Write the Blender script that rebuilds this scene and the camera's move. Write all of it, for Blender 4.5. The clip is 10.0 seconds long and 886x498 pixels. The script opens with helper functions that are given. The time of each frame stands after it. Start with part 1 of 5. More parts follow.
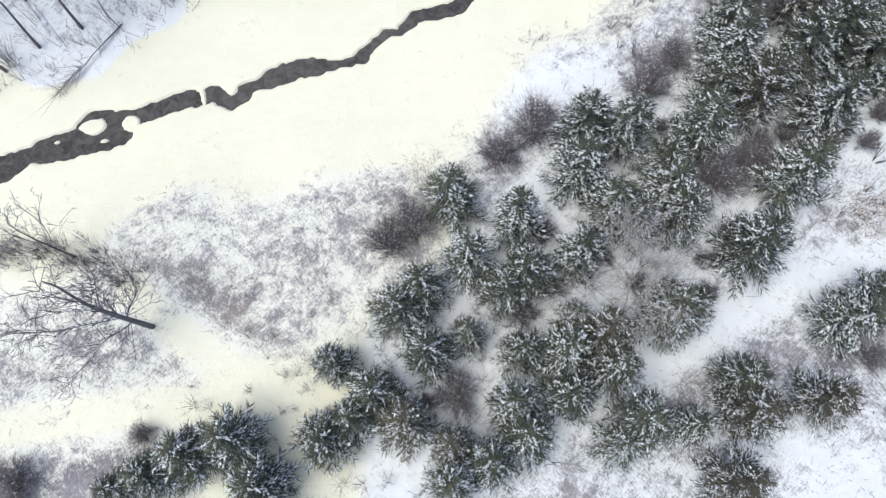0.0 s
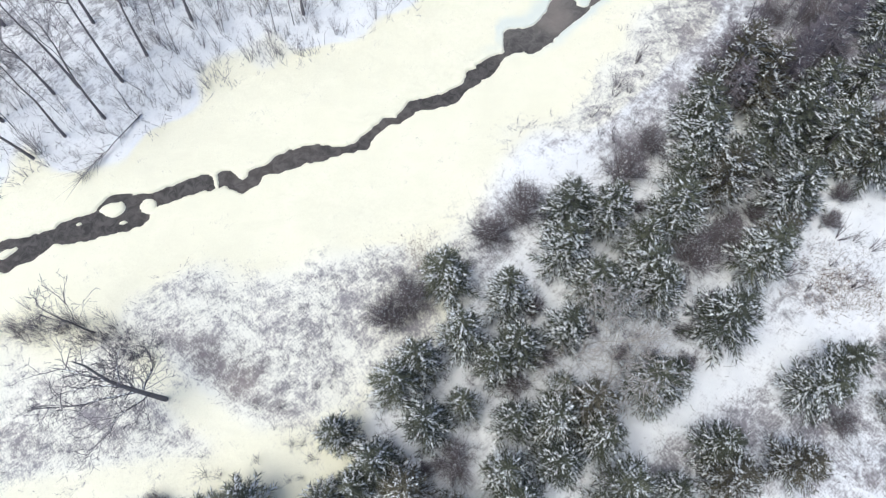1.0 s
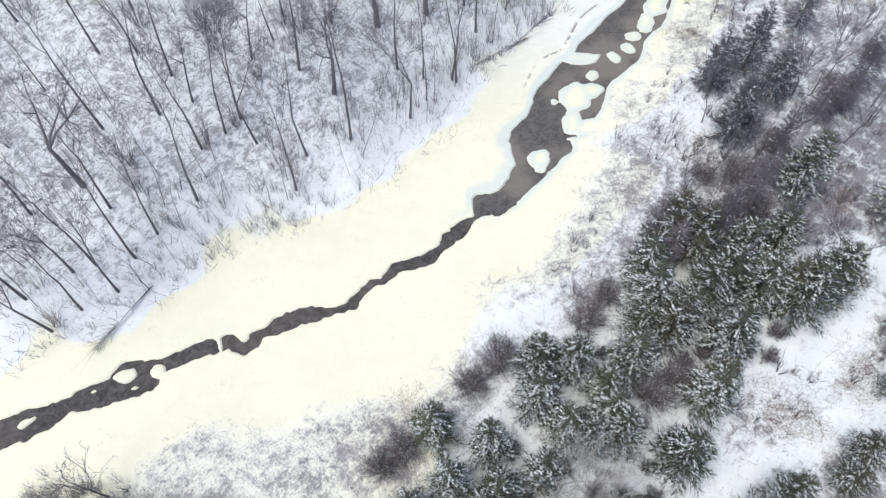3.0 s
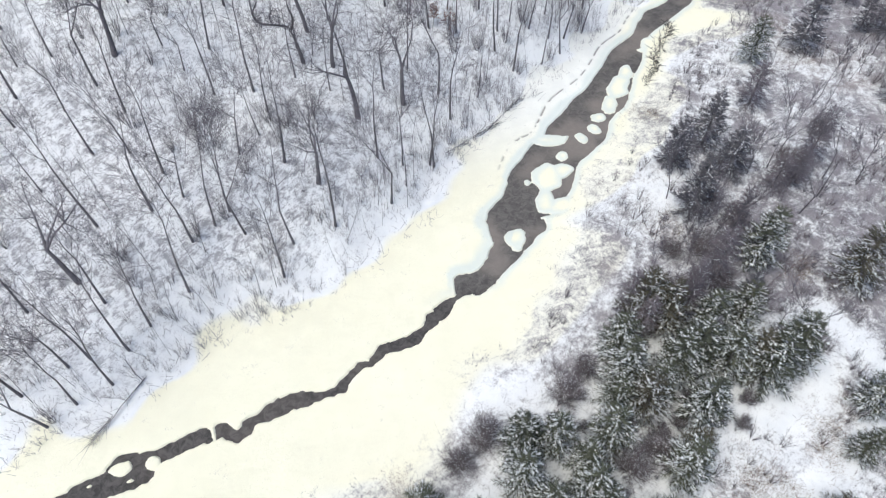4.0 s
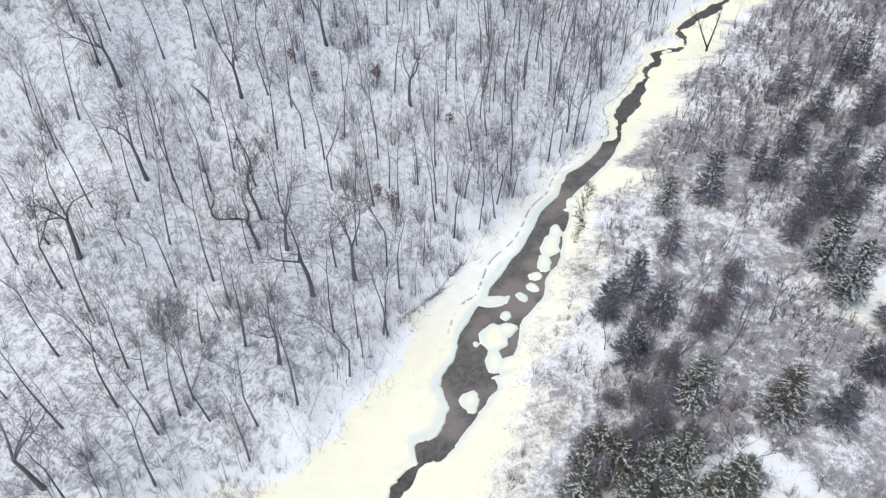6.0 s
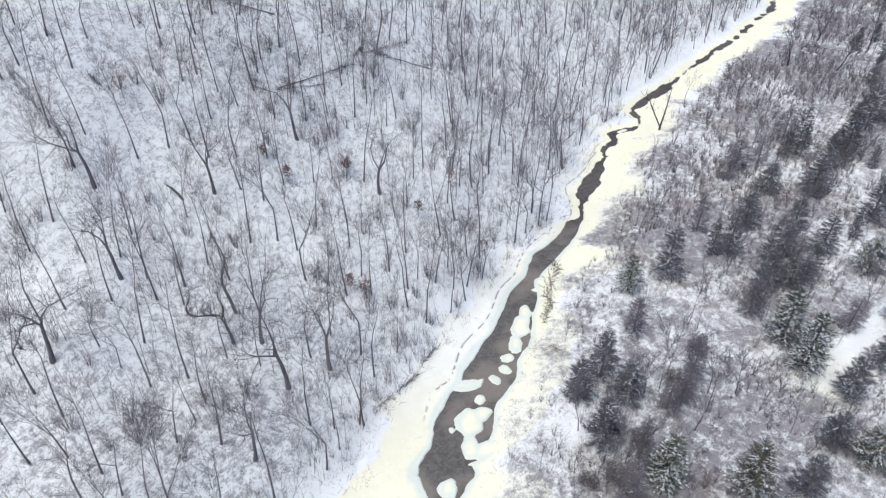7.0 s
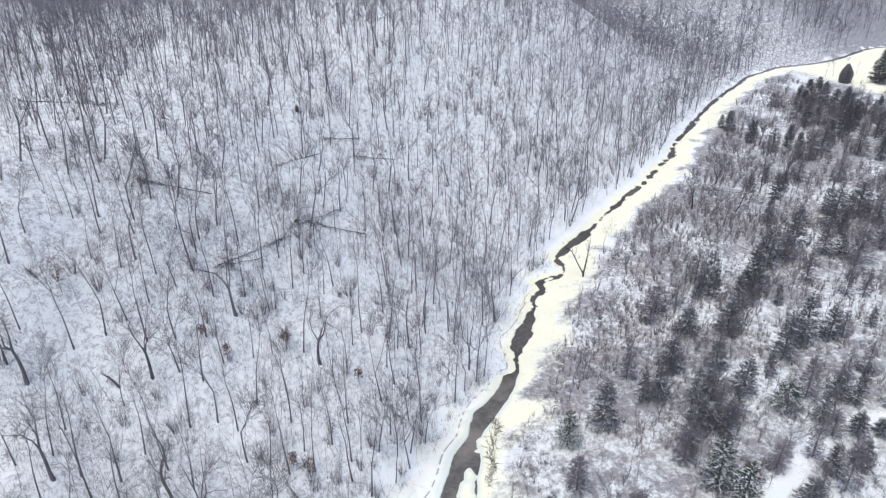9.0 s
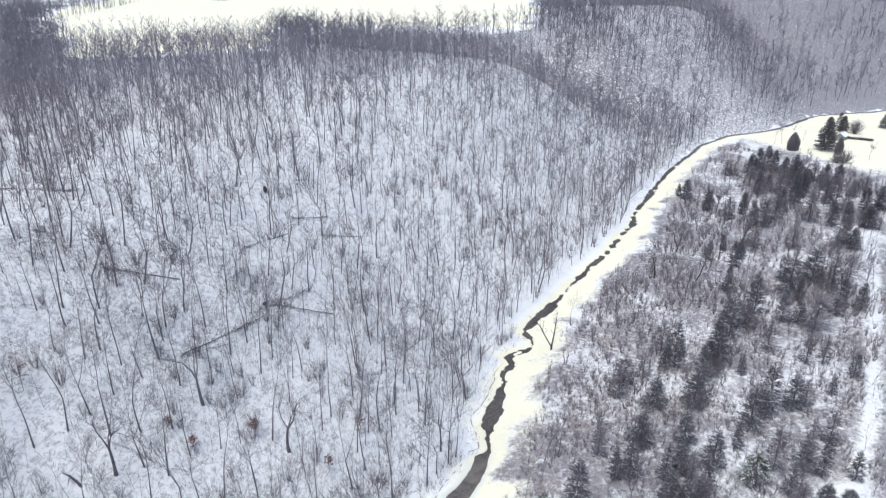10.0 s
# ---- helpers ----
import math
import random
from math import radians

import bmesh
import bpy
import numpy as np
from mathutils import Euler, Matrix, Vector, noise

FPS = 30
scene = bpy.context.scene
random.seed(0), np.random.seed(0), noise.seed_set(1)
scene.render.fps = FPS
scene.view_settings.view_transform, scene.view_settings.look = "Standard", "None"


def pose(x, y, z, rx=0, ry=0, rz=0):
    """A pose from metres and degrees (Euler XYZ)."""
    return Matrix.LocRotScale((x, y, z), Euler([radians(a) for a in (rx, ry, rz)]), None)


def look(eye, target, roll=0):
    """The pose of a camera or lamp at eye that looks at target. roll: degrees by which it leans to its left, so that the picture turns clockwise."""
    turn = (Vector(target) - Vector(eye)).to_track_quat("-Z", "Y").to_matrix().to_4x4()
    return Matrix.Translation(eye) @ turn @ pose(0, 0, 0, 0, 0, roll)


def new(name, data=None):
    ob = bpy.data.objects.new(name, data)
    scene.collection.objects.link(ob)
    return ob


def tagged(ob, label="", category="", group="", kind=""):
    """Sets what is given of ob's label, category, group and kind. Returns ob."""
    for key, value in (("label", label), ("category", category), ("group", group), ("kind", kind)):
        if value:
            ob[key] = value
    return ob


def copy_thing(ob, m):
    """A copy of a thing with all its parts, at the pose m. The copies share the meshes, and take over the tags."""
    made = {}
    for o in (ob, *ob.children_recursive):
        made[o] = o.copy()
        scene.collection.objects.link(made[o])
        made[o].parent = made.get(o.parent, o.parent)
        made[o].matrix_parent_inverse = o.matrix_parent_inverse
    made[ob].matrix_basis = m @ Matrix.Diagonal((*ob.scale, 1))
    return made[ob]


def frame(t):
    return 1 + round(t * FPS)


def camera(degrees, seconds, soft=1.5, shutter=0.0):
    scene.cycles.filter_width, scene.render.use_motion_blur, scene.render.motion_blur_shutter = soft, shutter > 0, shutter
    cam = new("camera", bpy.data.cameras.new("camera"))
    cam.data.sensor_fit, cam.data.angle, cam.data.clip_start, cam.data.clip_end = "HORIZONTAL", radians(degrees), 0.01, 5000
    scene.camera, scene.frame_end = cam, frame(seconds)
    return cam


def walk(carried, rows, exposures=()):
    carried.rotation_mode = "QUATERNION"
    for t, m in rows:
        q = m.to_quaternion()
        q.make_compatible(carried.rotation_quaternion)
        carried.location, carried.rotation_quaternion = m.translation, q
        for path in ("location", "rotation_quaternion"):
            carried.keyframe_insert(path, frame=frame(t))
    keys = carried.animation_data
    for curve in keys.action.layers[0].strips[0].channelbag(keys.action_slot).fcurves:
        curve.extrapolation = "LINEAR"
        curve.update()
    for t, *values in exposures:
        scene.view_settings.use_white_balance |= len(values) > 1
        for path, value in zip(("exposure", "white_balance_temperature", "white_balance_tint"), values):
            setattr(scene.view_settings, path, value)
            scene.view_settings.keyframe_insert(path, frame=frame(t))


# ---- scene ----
cam = camera(64.8, 10.0, 1.2)
METRES, EYE, TILT, LEAN, TURN = 50.0, 59.7, -71.5, 0.9, 0.0
ROWS = [
    (0.0, 0.0, 0.0, 0.0, 0.0, 0.0, -0.0),
    (0.5, -0.0008, -0.046, 0.0169, -0.15, 2.19, 0.01),
    (1.0, -0.002, -0.0934, 0.0334, -0.4, 4.62, 0.36),
    (1.5, -0.0028, -0.1383, 0.049, -0.65, 6.9, 0.94),
    (2.0, -0.0041, -0.1866, 0.0669, -0.97, 9.22, 1.55),
    (2.5, -0.0052, -0.2323, 0.0844, -1.27, 11.4, 2.26),
    (4.0, -0.0071, -0.377, 0.1408, -2.42, 18.27, 5.64),
    (4.5, -0.0075, -0.4229, 0.1568, -2.91, 20.67, 7.01),
    (5.0, -0.0081, -0.4708, 0.1734, -3.42, 23.24, 8.48),
    (6.5, -0.0142, -0.6091, 0.2232, -4.97, 30.7, 12.7),
    (7.0, -0.0156, -0.6567, 0.2398, -5.53, 33.27, 14.2),
    (7.5, -0.0166, -0.7025, 0.2556, -6.07, 35.66, 15.64),
    (8.0, -0.0193, -0.7502, 0.274, -6.69, 38.12, 17.16),
    (8.5, -0.0205, -0.7958, 0.2916, -7.25, 40.43, 18.52),
    (9.0, -0.023, -0.8436, 0.3103, -7.85, 42.8, 19.9),
    (9.5, -0.0254, -0.8888, 0.3286, -8.44, 45.04, 21.25),
    (10.0, -0.0274, -0.9367, 0.3483, -9.06, 47.35, 22.55),
]
walk(cam, [(t, pose(0, 0, EYE, TILT, LEAN, TURN) @ pose(METRES * x, METRES * y, METRES * z, 90 + pitch, roll, yaw)) for t, x, y, z, yaw, pitch, roll in ROWS], [(0.0, -0.06, 5760, 7), (4.5, -0.06, 5900, 7), (7.0, -0.06, 5850, 7), (10.0, -0.06, 5750, 8)])

# ---- light ----
SUN_AZ, SUN_EL = -122.0, 67.0
world = bpy.data.worlds.new("overcast_sky")
scene.world = world
world.use_nodes = True
wn = world.node_tree
sky = wn.nodes.new("ShaderNodeTexSky")
sky.sky_type = "NISHITA"
sky.sun_disc = False
sky.sun_elevation, sky.sun_rotation = radians(SUN_EL), radians(SUN_AZ)
sky.air_density, sky.dust_density, sky.ozone_density = 1.0, 4.0, 1.0
wn.links.new(sky.outputs[0], wn.nodes["Background"].inputs[0])
wn.nodes["Background"].inputs[1].default_value = 0.15
sun_data = bpy.data.lights.new("sun", "SUN")
sun_data.energy, sun_data.angle, sun_data.color = 1.9, radians(40), (1.0, 0.93, 0.72)
sun = new("sun", sun_data)
sun_way = Vector((math.sin(radians(SUN_AZ)) * math.cos(radians(SUN_EL)), math.cos(radians(SUN_AZ)) * math.cos(radians(SUN_EL)), math.sin(radians(SUN_EL))))
sun.matrix_world = look(sun_way * 400, (0, 0, 0))

# ---- materials ----


def node(m, kind, **values):
    n = m.node_tree.nodes.new(kind)
    for key, value in values.items():
        n.inputs[key].default_value = value
    return n


def noise_of(m, scale, detail=4.0, rough=0.6, coords=None, distortion=0.0):
    n = node(m, "ShaderNodeTexNoise", Scale=scale, Detail=detail, Roughness=rough, Distortion=distortion)
    if coords is not None:
        m.node_tree.links.new(coords, n.inputs["Vector"])
    return n.outputs["Fac"]


def ramp(m, value, low, high, a=0.0, b=1.0):
    n = m.node_tree.nodes.new("ShaderNodeMapRange")
    n.interpolation_type = "SMOOTHSTEP"
    for key, v in (("From Min", low), ("From Max", high), ("To Min", a), ("To Max", b)):
        n.inputs[key].default_value = v
    m.node_tree.links.new(value, n.inputs["Value"])
    return n.outputs["Result"]


def calc(m, op, a, b):
    n = m.node_tree.nodes.new("ShaderNodeMath")
    n.operation = op
    for slot, v in ((0, a), (1, b)):
        if isinstance(v, (int, float)):
            n.inputs[slot].default_value = v
        else:
            m.node_tree.links.new(v, n.inputs[slot])
    return n.outputs[0]


def blend(m, fac, a, b):
    n = m.node_tree.nodes.new("ShaderNodeMix")
    n.data_type = "RGBA"
    if isinstance(fac, (int, float)):
        n.inputs[0].default_value = fac
    else:
        m.node_tree.links.new(fac, n.inputs[0])
    for slot, v in ((6, a), (7, b)):
        if isinstance(v, tuple):
            n.inputs[slot].default_value = (*v, 1.0)
        else:
            m.node_tree.links.new(v, n.inputs[slot])
    return n.outputs[2]


def material(name, rough=0.8, spec=0.3):
    m = bpy.data.materials.new(name)
    m.use_nodes = True
    shader = m.node_tree.nodes["Principled BSDF"]
    shader.inputs["Roughness"].default_value = rough
    shader.inputs["Specular IOR Level"].default_value = spec
    return m, shader


def bump(m, shader, height, strength, distance):
    n = node(m, "ShaderNodeBump", Strength=strength, Distance=distance)
    m.node_tree.links.new(height, n.inputs["Height"])
    m.node_tree.links.new(n.outputs[0], shader.inputs["Normal"])


def two_tone(name, dark, light, scale, rough=0.85, spec=0.2, vary=0.0, relief=0.0):
    """A surface that varies between two tones at two scales, from piece to piece too."""
    m, shader = material(name, rough, spec)
    obj = node(m, "ShaderNodeTexCoord").outputs["Object"]
    fine = noise_of(m, scale, 5.0, 0.65, obj)
    coarse = noise_of(m, scale * 0.13, 3.0, 0.5, obj)
    fac = ramp(m, calc(m, "ADD", calc(m, "MULTIPLY", fine, 0.6), calc(m, "MULTIPLY", coarse, 0.5)), 0.35, 0.75)
    if vary:
        isle = node(m, "ShaderNodeNewGeometry").outputs["Random Per Island"]
        info = node(m, "ShaderNodeObjectInfo").outputs["Random"]
        both = calc(m, "ADD", calc(m, "MULTIPLY", isle, vary), calc(m, "MULTIPLY", info, vary))
        fac = calc(m, "SUBTRACT", calc(m, "ADD", fac, both), vary)
        fac = ramp(m, fac, -0.2, 1.2)
    m.node_tree.links.new(blend(m, fac, dark, light), shader.inputs["Base Color"])
    if relief:
        bump(m, shader, fine, 0.6, relief)
    return m


M_BARK = two_tone("grey_brown_bark", (0.112, 0.105, 0.116), (0.235, 0.222, 0.24), 3.0, 0.95, 0.1, 0.5, 0.03)
M_GLOOM = two_tone("dark_wet_bark", (0.045, 0.04, 0.045), (0.10, 0.09, 0.10), 3.0, 0.9, 0.15, 0.4, 0.03)
M_TWIG = two_tone("purplish_bare_twigs", (0.125, 0.116, 0.136), (0.24, 0.224, 0.252), 2.0, 0.95, 0.1, 0.5)
M_PALE = two_tone("pale_bleached_bark", (0.42, 0.39, 0.37), (0.62, 0.58, 0.55), 3.0, 0.9, 0.1, 0.4, 0.02)
M_BRUSH = two_tone("brown_brush_twigs", (0.085, 0.076, 0.098), (0.19, 0.17, 0.205), 1.5, 0.95, 0.1, 0.6)
M_THICKET = two_tone("brown_thicket_twigs", (0.122, 0.108, 0.12), (0.245, 0.217, 0.232), 1.5, 0.95, 0.1, 0.6)
M_STRAW = two_tone("dry_straw_grass", (0.15, 0.133, 0.14), (0.34, 0.31, 0.31), 1.2, 0.95, 0.1, 0.6)
M_LEAF = two_tone("withered_russet_leaves", (0.17, 0.085, 0.075), (0.28, 0.16, 0.135), 4.0, 0.9, 0.1, 0.6)
M_NEEDLE = two_tone("dark_green_needles", (0.066, 0.073, 0.059), (0.145, 0.15, 0.108), 1.6, 0.8, 0.25, 0.6)
# dark needles of the farther conifers, greyed and lifted to include haze
M_HAZED_NEEDLE = two_tone("hazed_dark_needles", (0.105, 0.101, 0.117), (0.195, 0.187, 0.205), 1.6, 0.8, 0.25, 0.6)
M_LARCH = two_tone("purplish_larch_twigs", (0.162, 0.143, 0.165), (0.31, 0.278, 0.303), 1.6, 0.9, 0.15, 0.6)
M_OLIVE = two_tone("olive_brown_needles", (0.08, 0.074, 0.058), (0.17, 0.155, 0.115), 1.6, 0.8, 0.25, 0.6)
M_CLUMP = two_tone("powder_snow_clumps", (0.78, 0.80, 0.84), (0.90, 0.91, 0.92), 3.0, 0.75, 0.3, 0.3, 0.03)
# distance haze is put into this paler, bluer tone of far twigs
M_HAZY = two_tone("hazed_bare_crowns", (0.152, 0.147, 0.182), (0.24, 0.233, 0.28), 0.8, 0.95, 0.1, 0.5)
M_EARTH = two_tone("dark_earth", (0.045, 0.038, 0.036), (0.12, 0.10, 0.095), 3.0, 0.95, 0.1, 0.0, 0.1)
M_RUST = two_tone("brown_bracken", (0.19, 0.135, 0.11), (0.33, 0.25, 0.205), 2.0, 0.95, 0.1, 0.6)
M_WALL = two_tone("weathered_grey_boards", (0.20, 0.19, 0.185), (0.34, 0.32, 0.31), 2.0, 0.85, 0.2, 0.3)


def ground_material():
    m, shader = material("snow_with_dry_grass", 0.75, 0.25)
    links = m.node_tree.links
    obj = node(m, "ShaderNodeTexCoord").outputs["Object"]
    cover = m.node_tree.nodes.new("ShaderNodeAttribute")
    cover.attribute_name = "cover"
    split = m.node_tree.nodes.new("ShaderNodeSeparateColor")
    links.new(cover.outputs["Color"], split.inputs[0])
    grass, ice, wet = split.outputs[0], split.outputs[1], split.outputs[2]
    # alpha holds twig litter and the painted cool shade together
    litter_shade = cover.outputs["Alpha"]
    # strokes lie along two crossing directions, as blown stems do
    turned = node(m, "ShaderNodeMapping", Rotation=(0, 0, 0.75), Scale=(1.0, 0.24, 1.0))
    turned2 = node(m, "ShaderNodeMapping", Rotation=(0, 0, -0.95), Scale=(1.0, 0.3, 1.0))
    for n in (turned, turned2):
        n.vector_type = "TEXTURE"
        links.new(obj, n.inputs["Vector"])
    s1 = noise_of(m, 1.9, 8.0, 0.82, turned.outputs[0], 0.5)
    s2 = noise_of(m, 2.3, 8.0, 0.82, turned2.outputs[0], 0.5)
    mid = noise_of(m, 0.33, 5.0, 0.6, obj, 0.3)
    broad = noise_of(m, 0.045, 3.0, 0.5, obj)
    streak = calc(m, "SUBTRACT", calc(m, "ADD", s1, s2), 0.5)
    mid2 = noise_of(m, 0.75, 6.0, 0.65, obj, 0.6)
    patch = calc(m, "SUBTRACT", calc(m, "ADD", calc(m, "MULTIPLY", streak, 0.75), calc(m, "ADD", calc(m, "MULTIPLY", mid, 0.55), calc(m, "MULTIPLY", mid2, 0.65))), 0.475)
    amount = calc(m, "SUBTRACT", calc(m, "ADD", patch, calc(m, "MULTIPLY", grass, 0.38)), 0.70)
    hatch = noise_of(m, 3.4, 7.0, 0.8, turned2.outputs[0], 0.7)
    f_grass = calc(m, "MULTIPLY", ramp(m, amount, -0.14, 0.22), ramp(m, calc(m, "ADD", hatch, calc(m, "MULTIPLY", amount, 0.8)), 0.37, 0.66))
    # warm sunlight is put into the cream tone of open snow
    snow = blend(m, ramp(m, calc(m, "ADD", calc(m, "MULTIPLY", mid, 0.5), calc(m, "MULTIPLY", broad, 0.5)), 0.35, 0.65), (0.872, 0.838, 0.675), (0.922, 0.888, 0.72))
    # cooler snow paints the bluish shade of woods and banks
    snow = blend(m, calc(m, "MAXIMUM", ramp(m, litter_shade, 0.0, 0.1), ramp(m, grass, 0.1, 0.6, 0.0, 0.45)), snow, blend(m, ramp(m, mid, 0.35, 0.65), (0.83, 0.838, 0.862), (0.90, 0.905, 0.922)))
    straw = blend(m, ramp(m, mid, 0.35, 0.65), (0.145, 0.132, 0.153), (0.29, 0.27, 0.293))
    straw = blend(m, ramp(m, broad, 0.55, 0.7, 0.0, 0.5), straw, (0.30, 0.24, 0.21))
    flecks = noise_of(m, 1.3, 9.0, 0.82, turned.outputs[0], 0.9)
    f_litter = calc(m, "MULTIPLY", ramp(m, calc(m, "ADD", calc(m, "SUBTRACT", calc(m, "ADD", flecks, calc(m, "MULTIPLY", mid2, 0.75)), 0.22), calc(m, "MULTIPLY", calc(m, "SUBTRACT", litter_shade, 0.7), 0.13)), 0.63, 0.80, 0.0, 0.85), litter_shade)
    colour = blend(m, f_grass, snow, straw)
    # twig litter, its tone blued for shade and far haze
    colour = blend(m, f_litter, colour, (0.25, 0.24, 0.27))
    colour = blend(m, calc(m, "MULTIPLY", ice, 0.68), colour, (0.67, 0.73, 0.715))
    colour = blend(m, wet, colour, (0.10, 0.09, 0.085))
    links.new(colour, shader.inputs["Base Color"])
    bump(m, shader, calc(m, "ADD", mid, calc(m, "MULTIPLY", streak, 0.35)), 0.5, 0.35)
    return m


def water_material():
    m, shader = material("brown_stream_water", 0.3, 0.15)
    links = m.node_tree.links
    obj = node(m, "ShaderNodeTexCoord").outputs["Object"]
    bed = noise_of(m, 1.1, 7.0, 0.65, obj, 0.8)
    broad = noise_of(m, 0.09, 2.0, 0.5, obj)
    stones = noise_of(m, 4.0, 4.0, 0.7, obj)
    colour = blend(m, ramp(m, bed, 0.3, 0.7), (0.085, 0.079, 0.077), (0.165, 0.153, 0.146))
    colour = blend(m, ramp(m, broad, 0.45, 0.6, 0.0, 0.7), colour, (0.26, 0.228, 0.208))
    colour = blend(m, ramp(m, stones, 0.62, 0.75, 0.0, 0.5), colour, (0.05, 0.045, 0.045))
    # shallow riffles run darker over stones than the silted pool
    place = node(m, "ShaderNodeSeparateXYZ")
    links.new(obj, place.inputs[0])
    riffle = calc(m, "ADD", ramp(m, place.outputs["Y"], 50.0, 55.0, 1.0, 0.0), ramp(m, place.outputs["Y"], 114.0, 124.0))
    colour = blend(m, calc(m, "MULTIPLY", riffle, 0.75), colour, blend(m, ramp(m, bed, 0.35, 0.65), (0.035, 0.032, 0.034), (0.10, 0.092, 0.09)))
    links.new(colour, shader.inputs["Base Color"])
    bump(m, shader, calc(m, "ADD", bed, stones), 0.25, 0.05)
    return m


M_GROUND = ground_material()
M_WATER = water_material()

# ---- the lie of the land ----
# The stream's line in three reaches: x, y, width of open water.
LOWER_REACH = [(-120, 0, 2.2), (-75, 15, 2.6), (-50, 25.6, 3.0), (-43, 28.3, 3.2), (-40.9, 29.4, 1.7), (-39.1, 30.2, 2.7), (-36.6, 30.8, 2.9), (-34.6, 32.1, 4.2), (-32.4, 32.6, 3.6), (-30.5, 33.7, 1.8), (-28.4, 34.7, 1.9),
               (-26.1, 35.7, 1.9), (-25, 35.7, 1.5), (-23.6, 36.3, 1.4), (-22.7, 35.9, 1.2), (-21.5, 35.3, 1.2), (-20.3, 36.5, 1.5), (-19.3, 37, 1.1), (-18.1, 37.6, 2), (-15.8, 38.8, 2.2), (-13.4, 39.1, 1.9), (-11.2, 39.6, 0.7),
               (-9.1, 40.2, 1.5), (-8.1, 41.7, 0.8), (-6.6, 43.1, 1.0), (-5.3, 43.1, 0.9), (-3.8, 44.8, 1.3), (-1.6, 45.5, 1.4), (0.3, 46, 1.5), (2.1, 47.5, 1.3), (4.2, 49.7, 1.8), (5.9, 51.4, 1.2), (7.1, 52.1, 0.6)]
POOL_REACH = [(8.3, 53.6, 3.7), (11.1, 54.5, 3.2), (13.8, 58.0, 3.6), (15.2, 59.5, 3.9), (16.8, 63.5, 9.0), (17.5, 66.5, 6.0), (20.7, 69.2, 9.5), (24.0, 74.7, 8.9), (26.7, 77.6, 7.2), (28.8, 79.8, 8.2),
              (31.8, 83.9, 8.1), (34.2, 87.1, 7.2), (37.9, 91.0, 6.7), (41.1, 96.7, 5.6), (43.4, 100.0, 5.2), (46.7, 104.3, 2.8), (48.1, 106.6, 2.6), (51.5, 110.4, 4.1), (55.8, 113.3, 4.0), (60.5, 117.2, 3.4),
              (63.4, 121.1, 3.0), (66.2, 122.6, 1.1), (67.8, 126.3, 0.7), (70.1, 130.8, 1.9), (72.1, 133.9, 4.2), (76.0, 137.4, 3.3)]
BRAIDED_REACH = [(79.8, 142.3, 2.9), (82.3, 146.3, 1.9), (84.7, 148.5, 1.5), (86.2, 152.3, 0.9), (89.6, 154.1, 2.3), (91.9, 156.2, 1.6), (91.9, 159.4, 1.6), (95.5, 161.2, 3.4), (98.6, 161.1, 2.6), (101.8, 162.4, 2.0),
                 (104.2, 165.4, 1.7), (104.6, 169.2, 2.4), (105.4, 172.1, 1.6), (110.1, 175.6, 3.5), (116.2, 179.7, 4.0), (123.0, 183.8, 4.6), (127.1, 186.6, 1.8), (129.3, 188.3, 0.6), (132.9, 191.0, 1.0), (138.3, 195.2, 1.7),
                 (142.5, 197.5, 1.4), (149.1, 202.2, 2.3), (156.9, 207.4, 2.4), (164.8, 212.4, 2.1), (173.6, 218.6, 1.8), (182.5, 225.3, 1.8), (190.9, 231.3, 1.5), (200.3, 237.4, 2.8), (207.3, 245.7, 2.0)]
UPPER_REACH = [(217.6, 255.2, 1.8), (228.0, 262.9, 1.9), (238.4, 271.3, 4.0), (247.0, 278.1, 3.0), (255.5, 285.4, 2.0), (265.6, 292.7, 2.2), (277.0, 301.2, 2.8), (284.3, 305.8, 3.9), (291.5, 310.6, 3.3), (301.1, 317.5, 2.7),
               (311.5, 323.1, 2.7), (325.0, 332.4, 2.6), (335.4, 339.0, 3.2), (346.0, 342.7, 3.4), (356.7, 346.6, 3.0), (370.9, 351.6, 3.6), (382.7, 352.2, 3.4), (397.5, 351.8, 3.0), (410.5, 352.6, 3.4), (431.2, 357.0, 3.0),
               (453.2, 365.0, 3.8), (470.2, 371.0, 3.8), (488.2, 374.5, 3.4), (502.4, 372.6, 3.8), (515.5, 371.8, 4.2), (530.8, 369.0, 3.9), (548.9, 367.5, 3.9), (700, 380, 2.6), (1000, 420, 1.6)]
COARSE = np.array(LOWER_REACH + POOL_REACH + BRAIDED_REACH + UPPER_REACH, float)


def rounded(p):
    """The same line with its bends rounded off."""
    a, b, c, d = p[:-3], p[1:-2], p[2:-1], p[3:]
    between = (9 * (b + c) - a - d) / 16
    out = [p[0], p[1]]
    for m, e in zip(between, c):
        out += [m, e]
    return np.array(out + [p[-1]])


STREAM = rounded(COARSE)
STREAM[:, 2] = np.maximum(STREAM[:, 2] * np.where(STREAM[:, 1] > 141, 0.82, 1.0), 0.35)
